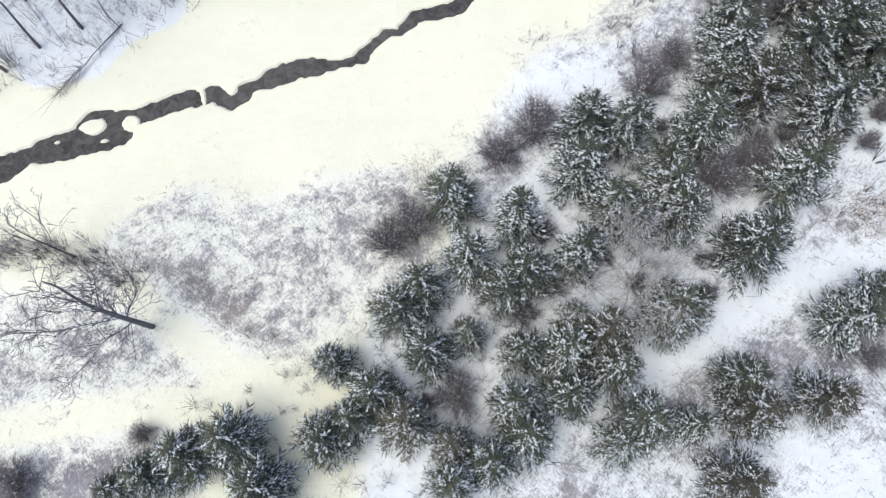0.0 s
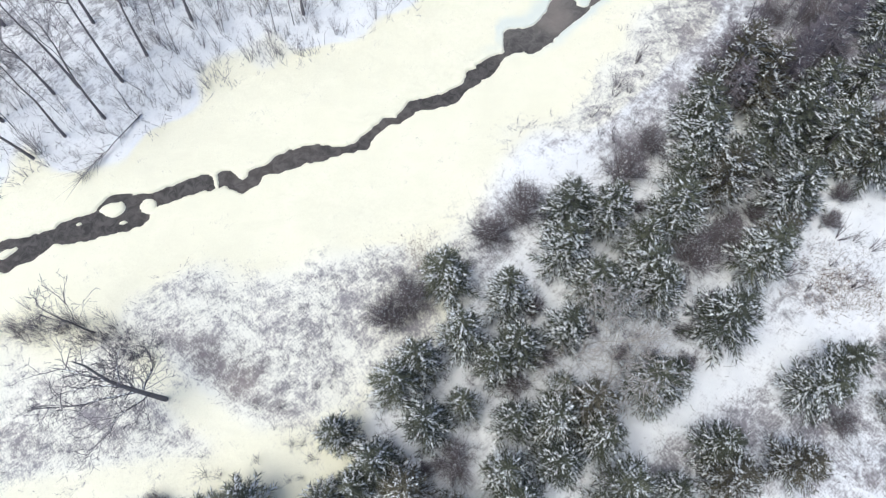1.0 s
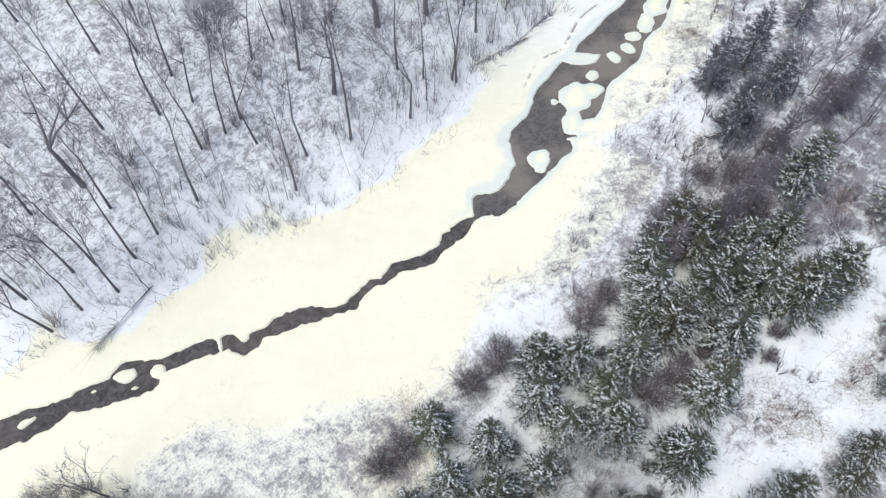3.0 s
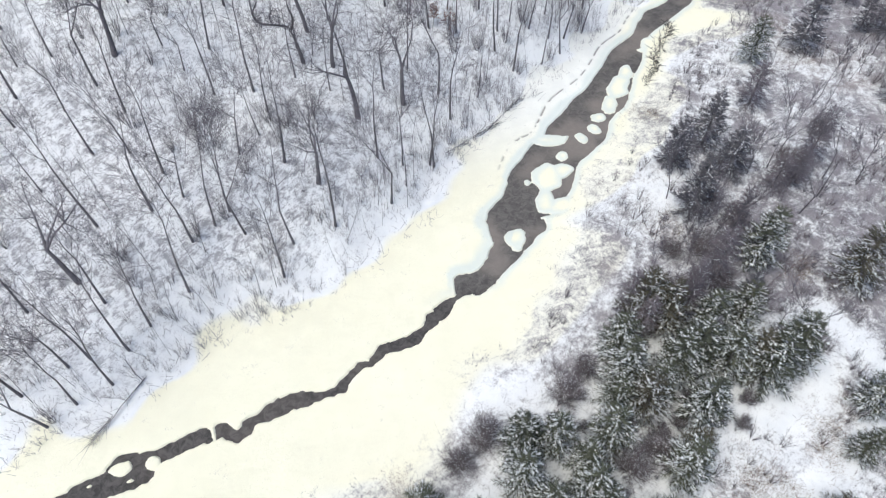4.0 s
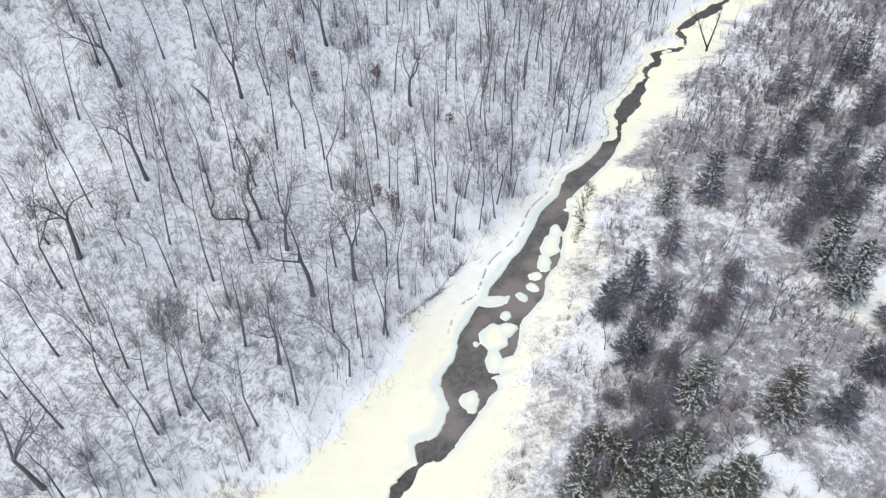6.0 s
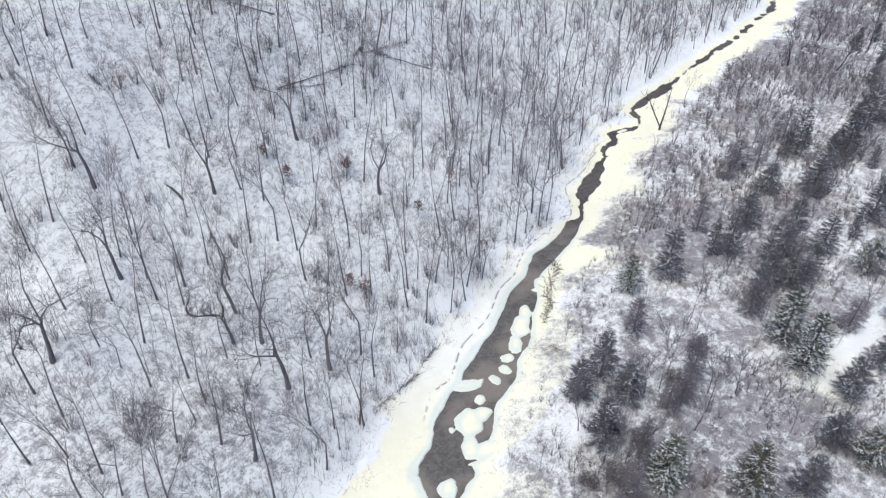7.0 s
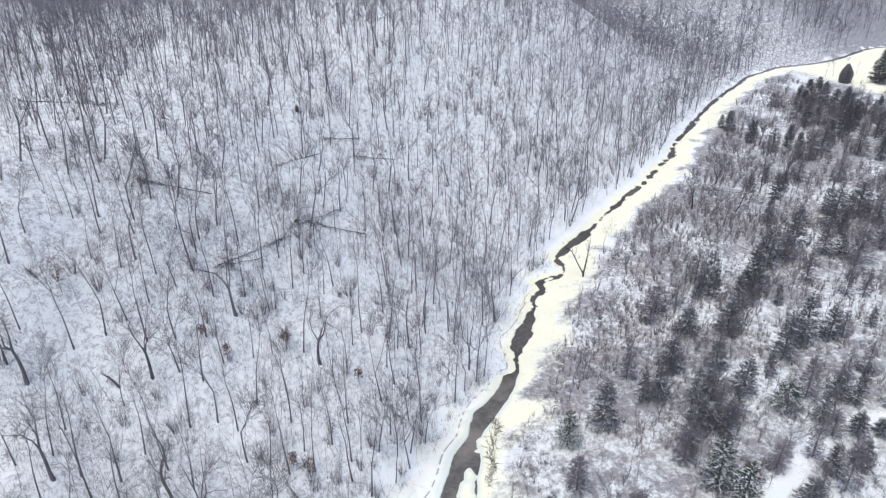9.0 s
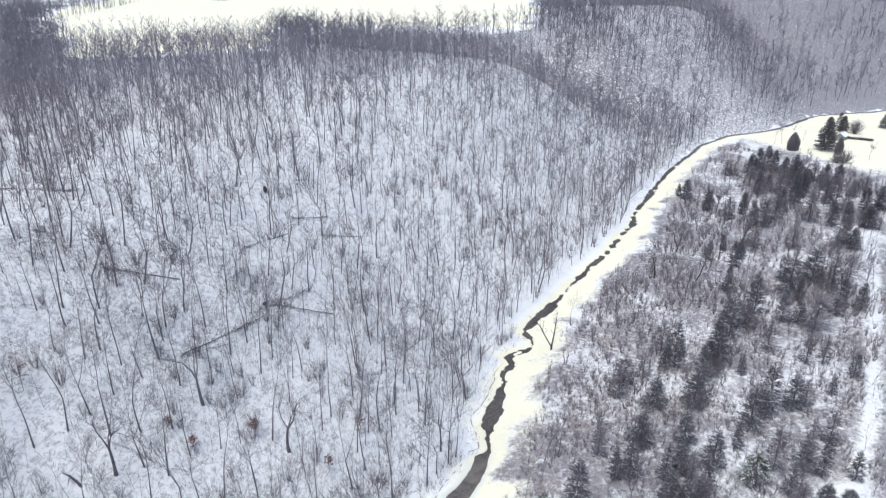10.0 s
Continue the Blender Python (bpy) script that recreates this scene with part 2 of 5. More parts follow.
# Snow-covered ice standing in the water: x, y, half-lengths along and across, turn.
ISLANDS = [(-34.6, 32.8, 1.5, 1.05, 10), (-31.3, 33.1, 0.75, 0.9, 0), (-38.1, 31, 0.4, 0.25, 20), (-33.2, 31.2, 0.5, 0.2, 10), (-24.6, 36, 0.55, 1.1, 20), (-44.8, 27.9, 0.9, 0.5, 30),
           (16.3, 60.9, 1.6, 2.0, -14), (23.2, 72.2, 2.4, 3.0, -12), (25.9, 73.5, 1.7, 1.9, 0), (26.6, 76.4, 0.75, 1.9, -12), (20.1, 71.4, 0.5, 0.6, 0), (30.5, 80.0, 1.15, 1.35, 0), (33.2, 81.8, 1.25, 1.25, 0), (34.5, 84.5, 1.6, 1.2, 15),
           (82.6, 147.6, 0.9, 0.6, 40), (96.8, 161.0, 1.5, 0.5, 20)]
SHELVES = [(22.2, 67.6, 1.6, 2.6, -10), (24.4, 66.4, 2.4, 1.7, 20), (24.4, 80.3, 4.0, 1.5, -8), (37.0, 87.4, 1.4, 3.0, -25), (39.4, 91.5, 1.9, 3.6, -28), (41.8, 95.4, 1.3, 2.2, -30), (48.6, 102.4, 2.1, 2.3, -20), (46.6, 101.2, 0.9, 0.6, 0),
           (155, 205.6, 1.6, 0.6, 35), (237, 271.5, 1.6, 0.8, 35), (243.2, 274.3, 1.3, 0.6, 40), (286, 306.0, 1.6, 0.6, 35)]


def smooth(a, b, x):
    t = np.clip((x - a) / (b - a), 0.0, 1.0)
    return t * t * (3 - 2 * t)


def hashed(i, j, seed):
    v = np.sin(i * 127.1 + j * 311.7 + seed * 74.7) * 43758.5453
    return v - np.floor(v)


def lumps(x, y, size, seed=0):
    """Smooth noise between 0 and 1 with lumps of about that size."""
    x, y = x / size, y / size
    i, j = np.floor(x), np.floor(y)
    u, v = x - i, y - j
    u, v = u * u * (3 - 2 * u), v * v * (3 - 2 * v)
    a, b = hashed(i, j, seed), hashed(i + 1, j, seed)
    c, d = hashed(i, j + 1, seed), hashed(i + 1, j + 1, seed)
    return (a * (1 - u) + b * u) * (1 - v) + (c * (1 - u) + d * u) * v


def stream_at(x, y):
    """Distance from the stream's line (plus on its hill side) and the open water's width there."""
    best, side, width = np.full(x.shape, 1e9), np.zeros(x.shape), np.ones(x.shape)
    for a, b in zip(STREAM[:-1], STREAM[1:]):
        d = b[:2] - a[:2]
        length = math.hypot(*d)
        d = d / length
        s = np.clip((x - a[0]) * d[0] + (y - a[1]) * d[1], 0, length)
        ex, ey = x - a[0] - s * d[0], y - a[1] - s * d[1]
        q = np.hypot(ex, ey)
        near = q < best
        best = np.where(near, q, best)
        side = np.where(near, np.sign(d[0] * ey - d[1] * ex), side)
        width = np.where(near, a[2] + (b[2] - a[2]) * s / length, width)
    return best * side, width


def valley(y):
    return -1.5 * smooth(90, 180, y)


def foot(x, y):
    """Where the hill begins, as a distance from the stream."""
    return 14 - 9 * smooth(75, 128, y) - 5 * (1 - smooth(-36, -22, x)) - 3.2 * smooth(150, 280, x)


def land(x, y, d=None):
    """Height of the snow, without the stream's cut."""
    x, y = np.asarray(x, float), np.asarray(y, float)
    if d is None:
        d, _ = stream_at(x, y)
    e = np.maximum(d - foot(x, y), 0)
    top = 60 + 35 * smooth(250, 600, x)
    # the lower spur flattens out, the slope further up the valley steepens
    steep = smooth(100, 152, y)
    rise = 45 * (1 - np.exp(-e / 88)) * (1 - steep) + (0.5 * e + 0.003 * e * e) * steep
    h = np.maximum(-12 * np.log(np.exp(-np.minimum(rise, 400) / 12) + np.exp(-top / 12)), 0)
    for px, py, nx, ny, wide, deep, near, far in ((310, 345, 0.8, 0.6, 42, 0.7, 80, 420), (565, 380, 0.94, 0.35, 50, 0.6, 150, 600)):
        v, u = nx * (x - px) + ny * (y - py), -ny * (x - px) + nx * (y - py)
        h = h * (1 - deep * np.exp(-(v / wide) ** 2) * (1 - smooth(near, far, u)) * smooth(-60, 40, u))
    r = np.maximum(-d - 4, 0)
    rough = (lumps(x, y, 9, 1) - 0.5) * 0.5 + (lumps(x, y, 3.1, 2) - 0.5) * 0.16
    hill = smooth(0, 30, e)
    return valley(y) + h + 1.1 * smooth(0, 10, r) + rough * smooth(1.0, 9, np.abs(d)) + (lumps(x, y, 34, 3) - 0.5) * 1.0 * hill


def edge(x, y, d, width):
    """Distance from the water's edge: minus in the water."""
    wob = (lumps(x, y, 1.3, 5) - 0.5) * 0.45 + (lumps(x, y, 0.5, 6) - 0.5) * 0.35
    calm = smooth(50, 56, y) * (1 - smooth(113, 122, y))
    wild = smooth(120, 128, y)
    wob = wob + wild * ((lumps(x, y, 3.4, 9) - 0.42) * 1.3 + (lumps(x, y, 1.4, 10) - 0.5) * 0.9)
    c = np.abs(d) - width / 2 + wob * (1 - 0.5 * calm) + (lumps(x, y, 3.2, 7) - 0.5) * 0.9 * calm * smooth(1.5, 4, width)
    for px, py, long, across, turn in ISLANDS + SHELVES:
        ct, st = math.cos(radians(turn)), math.sin(radians(turn))
        u, v = (x - px) * ct + (y - py) * st, -(x - px) * st + (y - py) * ct
        q = np.sqrt((u / long) ** 2 + (v / across) ** 2)
        c = np.maximum(c, (1 - q) * min(long, across) + wob * 0.6 + (lumps(x, y, 1.5, 8) - 0.5) * 0.8 * min(1.0, across))
    return c


TRACKS = [((13.9, 7.3), (21.5, 12.1), (29.2, 16.4), (38, 19.5), (60, 30)), ((-27.9, 15.7), (-22.8, 11.6), (-18.2, 8.3), (-12.4, 5.7), (-9, 3)), ((-37.6, 4.2), (-23.6, 6), (-12.4, 5.7)),
          ((60, 30), (54, 44), (47, 40), (39, 30)), ((84, 64), (112, 76), (134, 76), (171, 99), (240, 149), (295, 191)), ((52, 36), (44, 28))]


STAND_LINE = ((-14, 1), (2, 8), (14, 20), (38, 40))


def along(x, y, line):
    best = np.full(x.shape, 1e9)
    for a, b in zip(line[:-1], line[1:]):
        d = np.array(b, float) - a
        length = math.hypot(*d)
        d = d / length
        s = np.clip((x - a[0]) * d[0] + (y - a[1]) * d[1], 0, length)
        best = np.minimum(best, np.hypot(x - a[0] - s * d[0], y - a[1] - s * d[1]))
    return best


def grassy(x, y, d):
    r = -d
    strip = 10.5 - 4.0 * smooth(42, 62, y) + 2.5 * smooth(150, 200, y)
    g = smooth(strip - 3, strip + 6, r + (lumps(x, y, 6, 11) - 0.5) * 8 + (lumps(x, y, 17, 74) - 0.5) * 5 * smooth(60, 90, y)) * (0.56 + 0.4 * lumps(x, y, 11, 12) + 0.4 * (lumps(x, y, 3, 13) - 0.5) + (0.16 + 0.9 * (lumps(x, y, 19, 14) - 0.5)) * smooth(30, 52, y))
    for line in TRACKS:
        g = g * (0.25 + 0.75 * smooth(0.6, 3.4, along(x, y, line)))
    g = g * (0.2 + 0.8 * smooth(5, 12, along(x, y, STAND_LINE)))
    # the far floor lies more open, in patches
    g = g * (1 - smooth(105, 150, y) * (1 - 0.7 * smooth(165, 215, y)) * (0.4 - 0.8 * lumps(x, y, 13, 76)))
    g = g * (1 - 0.75 * np.exp(-(((x - 30) / 7) ** 2 + ((y - 1) / 5) ** 2)))
    # open fields and the yard beyond
    g = g * (1 - smooth(360, 385, x) * smooth(240, 262, y)) * (1 - smooth(520, 600, y))
    rim = np.exp(-((d - foot(x, y) - 0.5) / 2.5) ** 2) * (d > 0) * 0.05
    return np.clip(g + rim, 0, 1)


def plateau(x, y):
    """How far a place lies inside the open fields on the plateau."""
    s = x / np.maximum(y, 1.0) + 0.05 * (lumps(x, y, 60, 34) - 0.5) + 0.03 * (lumps(x, y, 17, 35) - 0.5)
    near = 452 + 30 * (lumps(x, y, 40, 33) - 0.5)
    behind = 629 - 0.745 * (x - 132) + 24 * (lumps(x, y, 30, 31) - 0.5)
    wooded_side = 4000.0 * ((s > 0.6) | (s < -0.065))
    return y - np.where(s < 0.19, near, behind) - wooded_side

# ---- meshes from arrays ----


def mesh_of(name, verts, faces, mats, smooth_shade=False, which=None):
    """One mesh from vertex rows and a list of face arrays (three or four corners each); which: a material index for each array."""
    me = bpy.data.meshes.new(name)
    verts = np.asarray(verts, np.float32)
    corner = np.concatenate([f.ravel() for f in faces]).astype(np.int32)
    sizes = np.concatenate([np.full(len(f), f.shape[1], np.int32) for f in faces])
    me.vertices.add(len(verts))
    me.vertices.foreach_set("co", verts.ravel())
    me.loops.add(len(corner))
    me.loops.foreach_set("vertex_index", corner)
    me.polygons.add(len(sizes))
    me.polygons.foreach_set("loop_start", np.concatenate([[0], np.cumsum(sizes)[:-1]]).astype(np.int32))
    if which:
        me.polygons.foreach_set("material_index", np.concatenate([np.full(len(f), k, np.int32) for f, k in zip(faces, which)]))
    for m in mats:
        me.materials.append(m)
    me.update(calc_edges=True)
    if smooth_shade:
        me.shade_smooth()
    return me


def frames_of(way):
    up = np.where(np.abs(way[:, 2:3]) > 0.9, np.array([[1.0, 0, 0]]), np.array([[0, 0, 1.0]]))
    a = np.cross(way, up)
    a /= np.linalg.norm(a, axis=1, keepdims=True) + 1e-9
    return a, np.cross(way, a)


class Soup:
    """Collects tapered rods, spikes and clumps into one mesh."""

    def __init__(self):
        self.verts, self.tris, self.quads, self.count = [], [], [], 0

    def add(self, v, tris=None, quads=None):
        if tris is not None:
            self.tris.append(tris + self.count)
        if quads is not None:
            self.quads.append(quads + self.count)
        self.verts.append(v)
        self.count += len(v)

    def rods(self, p0, p1, r0, r1, n=5):
        p0, p1 = np.atleast_2d(np.asarray(p0, float)), np.atleast_2d(np.asarray(p1, float))
        r0, r1 = np.broadcast_to(r0, (len(p0),)), np.broadcast_to(r1, (len(p0),))
        way = p1 - p0
        way = way / (np.linalg.norm(way, axis=1, keepdims=True) + 1e-9)
        a, b = frames_of(way)
        t = np.arange(n) * 2 * math.pi / n
        ring = np.cos(t)[None, :, None] * a[:, None] + np.sin(t)[None, :, None] * b[:, None]
        v = np.concatenate([p0[:, None] + ring * r0[:, None, None], p1[:, None] + ring * r1[:, None, None]], 1)
        k = np.arange(n)
        q = np.stack([k, (k + 1) % n, (k + 1) % n + n, k + n], 1)
        self.add(v.reshape(-1, 3), quads=(q[None] + (np.arange(len(p0)) * 2 * n)[:, None, None]).reshape(-1, 4))

    def chain(self, pts, radii, n=6):
        """One bent, tapered stem through the points."""
        pts, radii = np.asarray(pts, float), np.asarray(radii, float)
        way = np.gradient(pts, axis=0)
        way /= np.linalg.norm(way, axis=1, keepdims=True) + 1e-9
        ref = np.array([1.0, 0.13, 0.0])
        a = np.cross(way, ref)
        a /= np.linalg.norm(a, axis=1, keepdims=True) + 1e-9
        b = np.cross(way, a)
        t = np.arange(n) * 2 * math.pi / n
        v = pts[:, None] + (np.cos(t)[None, :, None] * a[:, None] + np.sin(t)[None, :, None] * b[:, None]) * radii[:, None, None]
        k = np.arange(n)
        q = np.stack([k, (k + 1) % n, (k + 1) % n + n, k + n], 1)
        self.add(v.reshape(-1, 3), quads=(q[None] + (np.arange(len(pts) - 1) * n)[:, None, None]).reshape(-1, 4))

    def spikes(self, p0, p1, r, n=3):
        p0, p1 = np.atleast_2d(np.asarray(p0, float)), np.atleast_2d(np.asarray(p1, float))
        r = np.broadcast_to(r, (len(p0),))
        way = p1 - p0
        way = way / (np.linalg.norm(way, axis=1, keepdims=True) + 1e-9)
        a, b = frames_of(way)
        t = np.arange(n) * 2 * math.pi / n
        ring = p0[:, None] + (np.cos(t)[None, :, None] * a[:, None] + np.sin(t)[None, :, None] * b[:, None]) * r[:, None, None]
        v = np.concatenate([ring, p1[:, None]], 1)
        k = np.arange(n)
        q = np.stack([k, (k + 1) % n, np.full(n, n)], 1)
        self.add(v.reshape(-1, 3), tris=(q[None] + (np.arange(len(p0)) * (n + 1))[:, None, None]).reshape(-1, 3))

    def clumps(self, c, way, long, wide, high):
        """Small pillows of snow that lie along way."""
        c, way = np.atleast_2d(np.asarray(c, float)), np.atleast_2d(np.asarray(way, float))
        long, wide, high = (np.broadcast_to(s, (len(c),))[:, None] for s in (long, wide, high))
        way = way / (np.linalg.norm(way, axis=1, keepdims=True) + 1e-9)
        a, _ = frames_of(way)
        up = np.cross(a, way)
        up = up * np.sign(up[:, 2:3] + 1e-9)
        v = np.stack([c + way * long, c + a * wide, c - way * long, c - a * wide, c + up * high, c - up * high * 0.5], 1)
        q = np.array([(0, 1, 4), (1, 2, 4), (2, 3, 4), (3, 0, 4), (1, 0, 5), (2, 1, 5), (3, 2, 5), (0, 3, 5)])
        self.add(v.reshape(-1, 3), tris=(q[None] + (np.arange(len(c)) * 6)[:, None, None]).reshape(-1, 3))

    def arrays(self):
        return (np.concatenate(self.verts), np.concatenate(self.tris) if self.tris else np.zeros((0, 3), int), np.concatenate(self.quads) if self.quads else np.zeros((0, 4), int))

    def mesh(self, name, mat, smooth_shade=False):
        v, t, q = self.arrays()
        return mesh_of(name, v, [f for f in (t, q) if len(f)], [mat], smooth_shade)


def scatter(name, kinds, pick, x, y, z, turn, scale, mats):
    """Many turned and scaled copies of a few array shapes, joined into one mesh."""
    verts, faces, which, count = [], [], [], 0
    for k, layers in enumerate(kinds):
        sel = np.nonzero(pick == k)[0]
        if not len(sel):
            continue
        c, s, f = np.cos(turn[sel])[:, None], np.sin(turn[sel])[:, None], scale[sel][:, None]
        for layer, (v, t, q) in enumerate(layers):
            w = np.stack([(c * v[None, :, 0] - s * v[None, :, 1]) * f + x[sel][:, None], (s * v[None, :, 0] + c * v[None, :, 1]) * f + y[sel][:, None], v[None, :, 2] * f + z[sel][:, None]], 2)
            for face in (t, q):
                if len(face):
                    faces.append((face[None] + (count + np.arange(len(sel)) * len(v))[:, None, None]).reshape(-1, face.shape[1]))
                    which.append(layer)
            verts.append(w.reshape(-1, 3))
            count += w.shape[0] * w.shape[1]
    return new(name, mesh_of(name, np.concatenate(verts), faces, mats, False, which))


def part(name, me, parent, label=""):
    ob = new(name, me)
    ob.parent = parent
    return tagged(ob, label) if label else ob


# ---- ground ----


def build_ground():
    """One sheet in squares of 51.2 m down to 0.2 m by the water, reaching the horizon."""
    cells = [(i, j) for i in range(-60, 80) for j in range(-50, 90)]
    size, done = 51.2, []
    cells = np.array(cells) * size
    for level in range(5):
        cx, cy = cells[:, 0] + size / 2, cells[:, 1] + size / 2
        d, w = stream_at(cx, cy)
        if level == 0:
            split = (np.abs(cx - 200) < 750) & (cy > -150) & (cy < 1000)
        elif level == 1:
            split = (cx > -150) & (cx < 640) & (cy > -50) & (cy < 520)
        elif level == 2:
            split = ((cx > -70) & (cx < 110) & (cy > -14) & (cy < 130)) | (np.abs(d) < 9)
        elif level == 3:
            split = ((np.abs(d) - w / 2 < 1.4) | ((np.abs(d - w / 2 - 2.4) < 1.5) & (cy > 70) & (cy < 162))) & (cy < 190) & (cx > -55)
        else:
            split = np.zeros(len(cells), bool)
        done.append((cells[~split], size))
        sub = size / 4
        off = np.array([(a * sub, b * sub) for a in range(4) for b in range(4)])
        cells = (cells[split][:, None] + off[None]).reshape(-1, 2)
        size = sub
    corners = np.concatenate([c[:, None] + np.array([(0, 0), (s, 0), (s, s), (0, s)])[None] for c, s in done if len(c)])
    key = np.round(corners.reshape(-1, 2) / 0.2).astype(np.int64)
    uniq, back = np.unique(key, axis=0, return_inverse=True)
    x, y = uniq[:, 0] * 0.2, uniq[:, 1] * 0.2
    d, w = stream_at(x, y)
    c = edge(x, y, d, w)
    z = land(x, y, d)
    near = np.abs(d) < 16
    bank = smooth(-0.18, 0.16, c)
    low = valley(y) - 0.75
    rim = valley(y) - 0.02 + 0.32 * smooth(0.1, 2.2, c)
    z = np.where(near, np.where(c < 3, low + (np.minimum(z, z * smooth(0.2, 3, c) + rim * (1 - smooth(0.2, 3, c))) - low) * bank, z), z)
    calm = smooth(50, 56, y) * (1 - smooth(112, 125, y))
    # a broken crack runs along the shelf of ice on the hill side
    off = d - w / 2 - 2.4 - (lumps(x, y, 9, 21) - 0.5) * 1.6
    crack = np.exp(-(off / 0.13) ** 2) * smooth(0.4, 0.5, lumps(x, y, 0.8, 22)) * smooth(72, 80, y) * (1 - smooth(150, 160, y))
    z = z - 0.25 * crack
    ice = calm * (1 - smooth(0.3, 1.5, c - 1.2 * lumps(x, y, 4, 23) * (d > 0))) * smooth(0.0, 0.15, c)
    wet = np.clip(crack * 0.9 + (1 - smooth(-0.2, 0.02, c)), 0, 1)
    grass = grassy(x, y, d)
    # litter under the trees, raised to paint shade on the wood's snow
    litter_shade = (0.8 + 0.2 * smooth(105, 150, y) * (1 - smooth(-10, 40, x)) + 0.3 * (1 - smooth(70, 110, y)) + 0.9 * smooth(230, 420, y) + 0.5 * smooth(380, 520, x)) * smooth(-2 - 2 * smooth(120, 260, x), 9 - 7 * smooth(120, 260, x), d - foot(x, y) + (lumps(x, y, 5, 24) - 0.5) * 7) * (1 - smooth(-15, 10, plateau(x, y))) * 0.85
    litter_shade = np.maximum(litter_shade, (0.2 + 0.08 * smooth(95, 130, y) + (0.02 + 0.36 * lumps(x, y, 17, 71) * lumps(x, y, 6, 72)) * smooth(45, 75, y)) * smooth(9, 17, -d + (lumps(x, y, 8, 73) - 0.5) * 9) * smooth(-6, 16, x) * (1 - smooth(340, 380, x)) * (0.25 + 0.75 * smooth(5, 17, along(x, y, TRACKS[4]))))
    # a trace that only turns the hill-side bank's snow cool
    litter_shade = np.maximum(litter_shade, 0.065 * smooth(1.0, 5.0, d) * (1 - smooth(20, 40, d)) * smooth(62, 92, y))
    # shade between the planted conifers, painted along with their litter
    litter_shade = np.maximum(litter_shade, 0.6 * smooth(-10, 4, x) * (1 - smooth(4, 11, along(x, y, STAND_LINE + ((62, 78),)) + (lumps(x, y, 4, 25) - 0.5) * 6)))
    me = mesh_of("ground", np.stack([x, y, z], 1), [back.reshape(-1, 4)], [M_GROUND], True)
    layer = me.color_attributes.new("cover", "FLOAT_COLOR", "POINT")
    layer.data.foreach_set("color", np.stack([grass, ice, wet, litter_shade], 1).astype(np.float32).ravel())
    return tagged(new("ground", me), "snow-covered valley floor and hillside with dry grass", "ground", kind="structure")


ground = build_ground()


def build_water():
    """A sheet in squares that follows the stream under its banks."""
    size = 1.6
    i, j = np.meshgrid(np.arange(-80, 640), np.arange(-4, 270), indexing="ij")
    cells = np.stack([i.ravel(), j.ravel()], 1)
    line = COARSE[:, :2]
    near = np.zeros(len(cells), bool)
    for a, b in zip(line[:-1], line[1:]):
        lo, hi = np.minimum(a, b) - 8, np.maximum(a, b) + 8
        near |= ((cells * size > lo) & (cells * size < hi)).all(1)
    cells = cells[near]
    d, w = stream_at(cells[:, 0] * size + size / 2, cells[:, 1] * size + size / 2)
    cells = cells[np.abs(d) < w / 2 + 2.4]
    corners = (cells[:, None] + np.array([(0, 0), (1, 0), (1, 1), (0, 1)])[None]).reshape(-1, 2)
    uniq, back = np.unique(corners, axis=0, return_inverse=True)
    x, y = uniq[:, 0] * size, uniq[:, 1] * size
    me = mesh_of("stream_water", np.stack([x, y, valley(y) - 0.22], 1), [back.reshape(-1, 4)], [M_WATER], True)
    return tagged(new("stream_water", me), "shallow brown stream water between snowy ice shelves", "water", kind="structure")


build_water()

# ---- bare trees ----


def grow(rng, p, way, length, r, depth, out, bend=0.18, rise=0.25, kids=(4, 4, 3), splay=(25, 60)):
    """A limb as a chain of rods, with its side limbs; out: rods by depth."""
    steps = 4 if depth == 0 else 3 if depth == 1 else 2
    q, w, rr = np.array(p, float), np.array(way, float), r
    nodes = []
    for k in range(steps):
        w = w + rng.normal(0, bend, 3) + np.array([0, 0, rise * (0.3 if depth else 0.1)])
        w /= np.linalg.norm(w)
        nxt = q + w * length / steps
        r2 = r * (1 - 0.82 * (k + 1) / steps)
        out[depth].append((q, nxt, rr, r2))
        nodes.append((q, nxt, w, r2))
        q, rr = nxt, r2
    if depth >= len(kids):
        return
    for _ in range(kids[depth]):
        f = rng.uniform(0.35 if depth == 0 else 0.2, 1.0) * steps
        k = min(int(f), steps - 1)
        a, b, w0, r0 = nodes[k]
        base = a + (b - a) * (f - k if f < steps else 1)
        side = np.cross(w0, rng.normal(0, 1, 3))
        side /= np.linalg.norm(side)
        ang = radians(rng.uniform(*splay))
        grow(rng, base, w0 * math.cos(ang) + side * math.sin(ang), length * rng.uniform(0.35, 0.6), max(r0, r * 0.25) * 0.7, depth + 1, out, bend, rise, kids, splay)


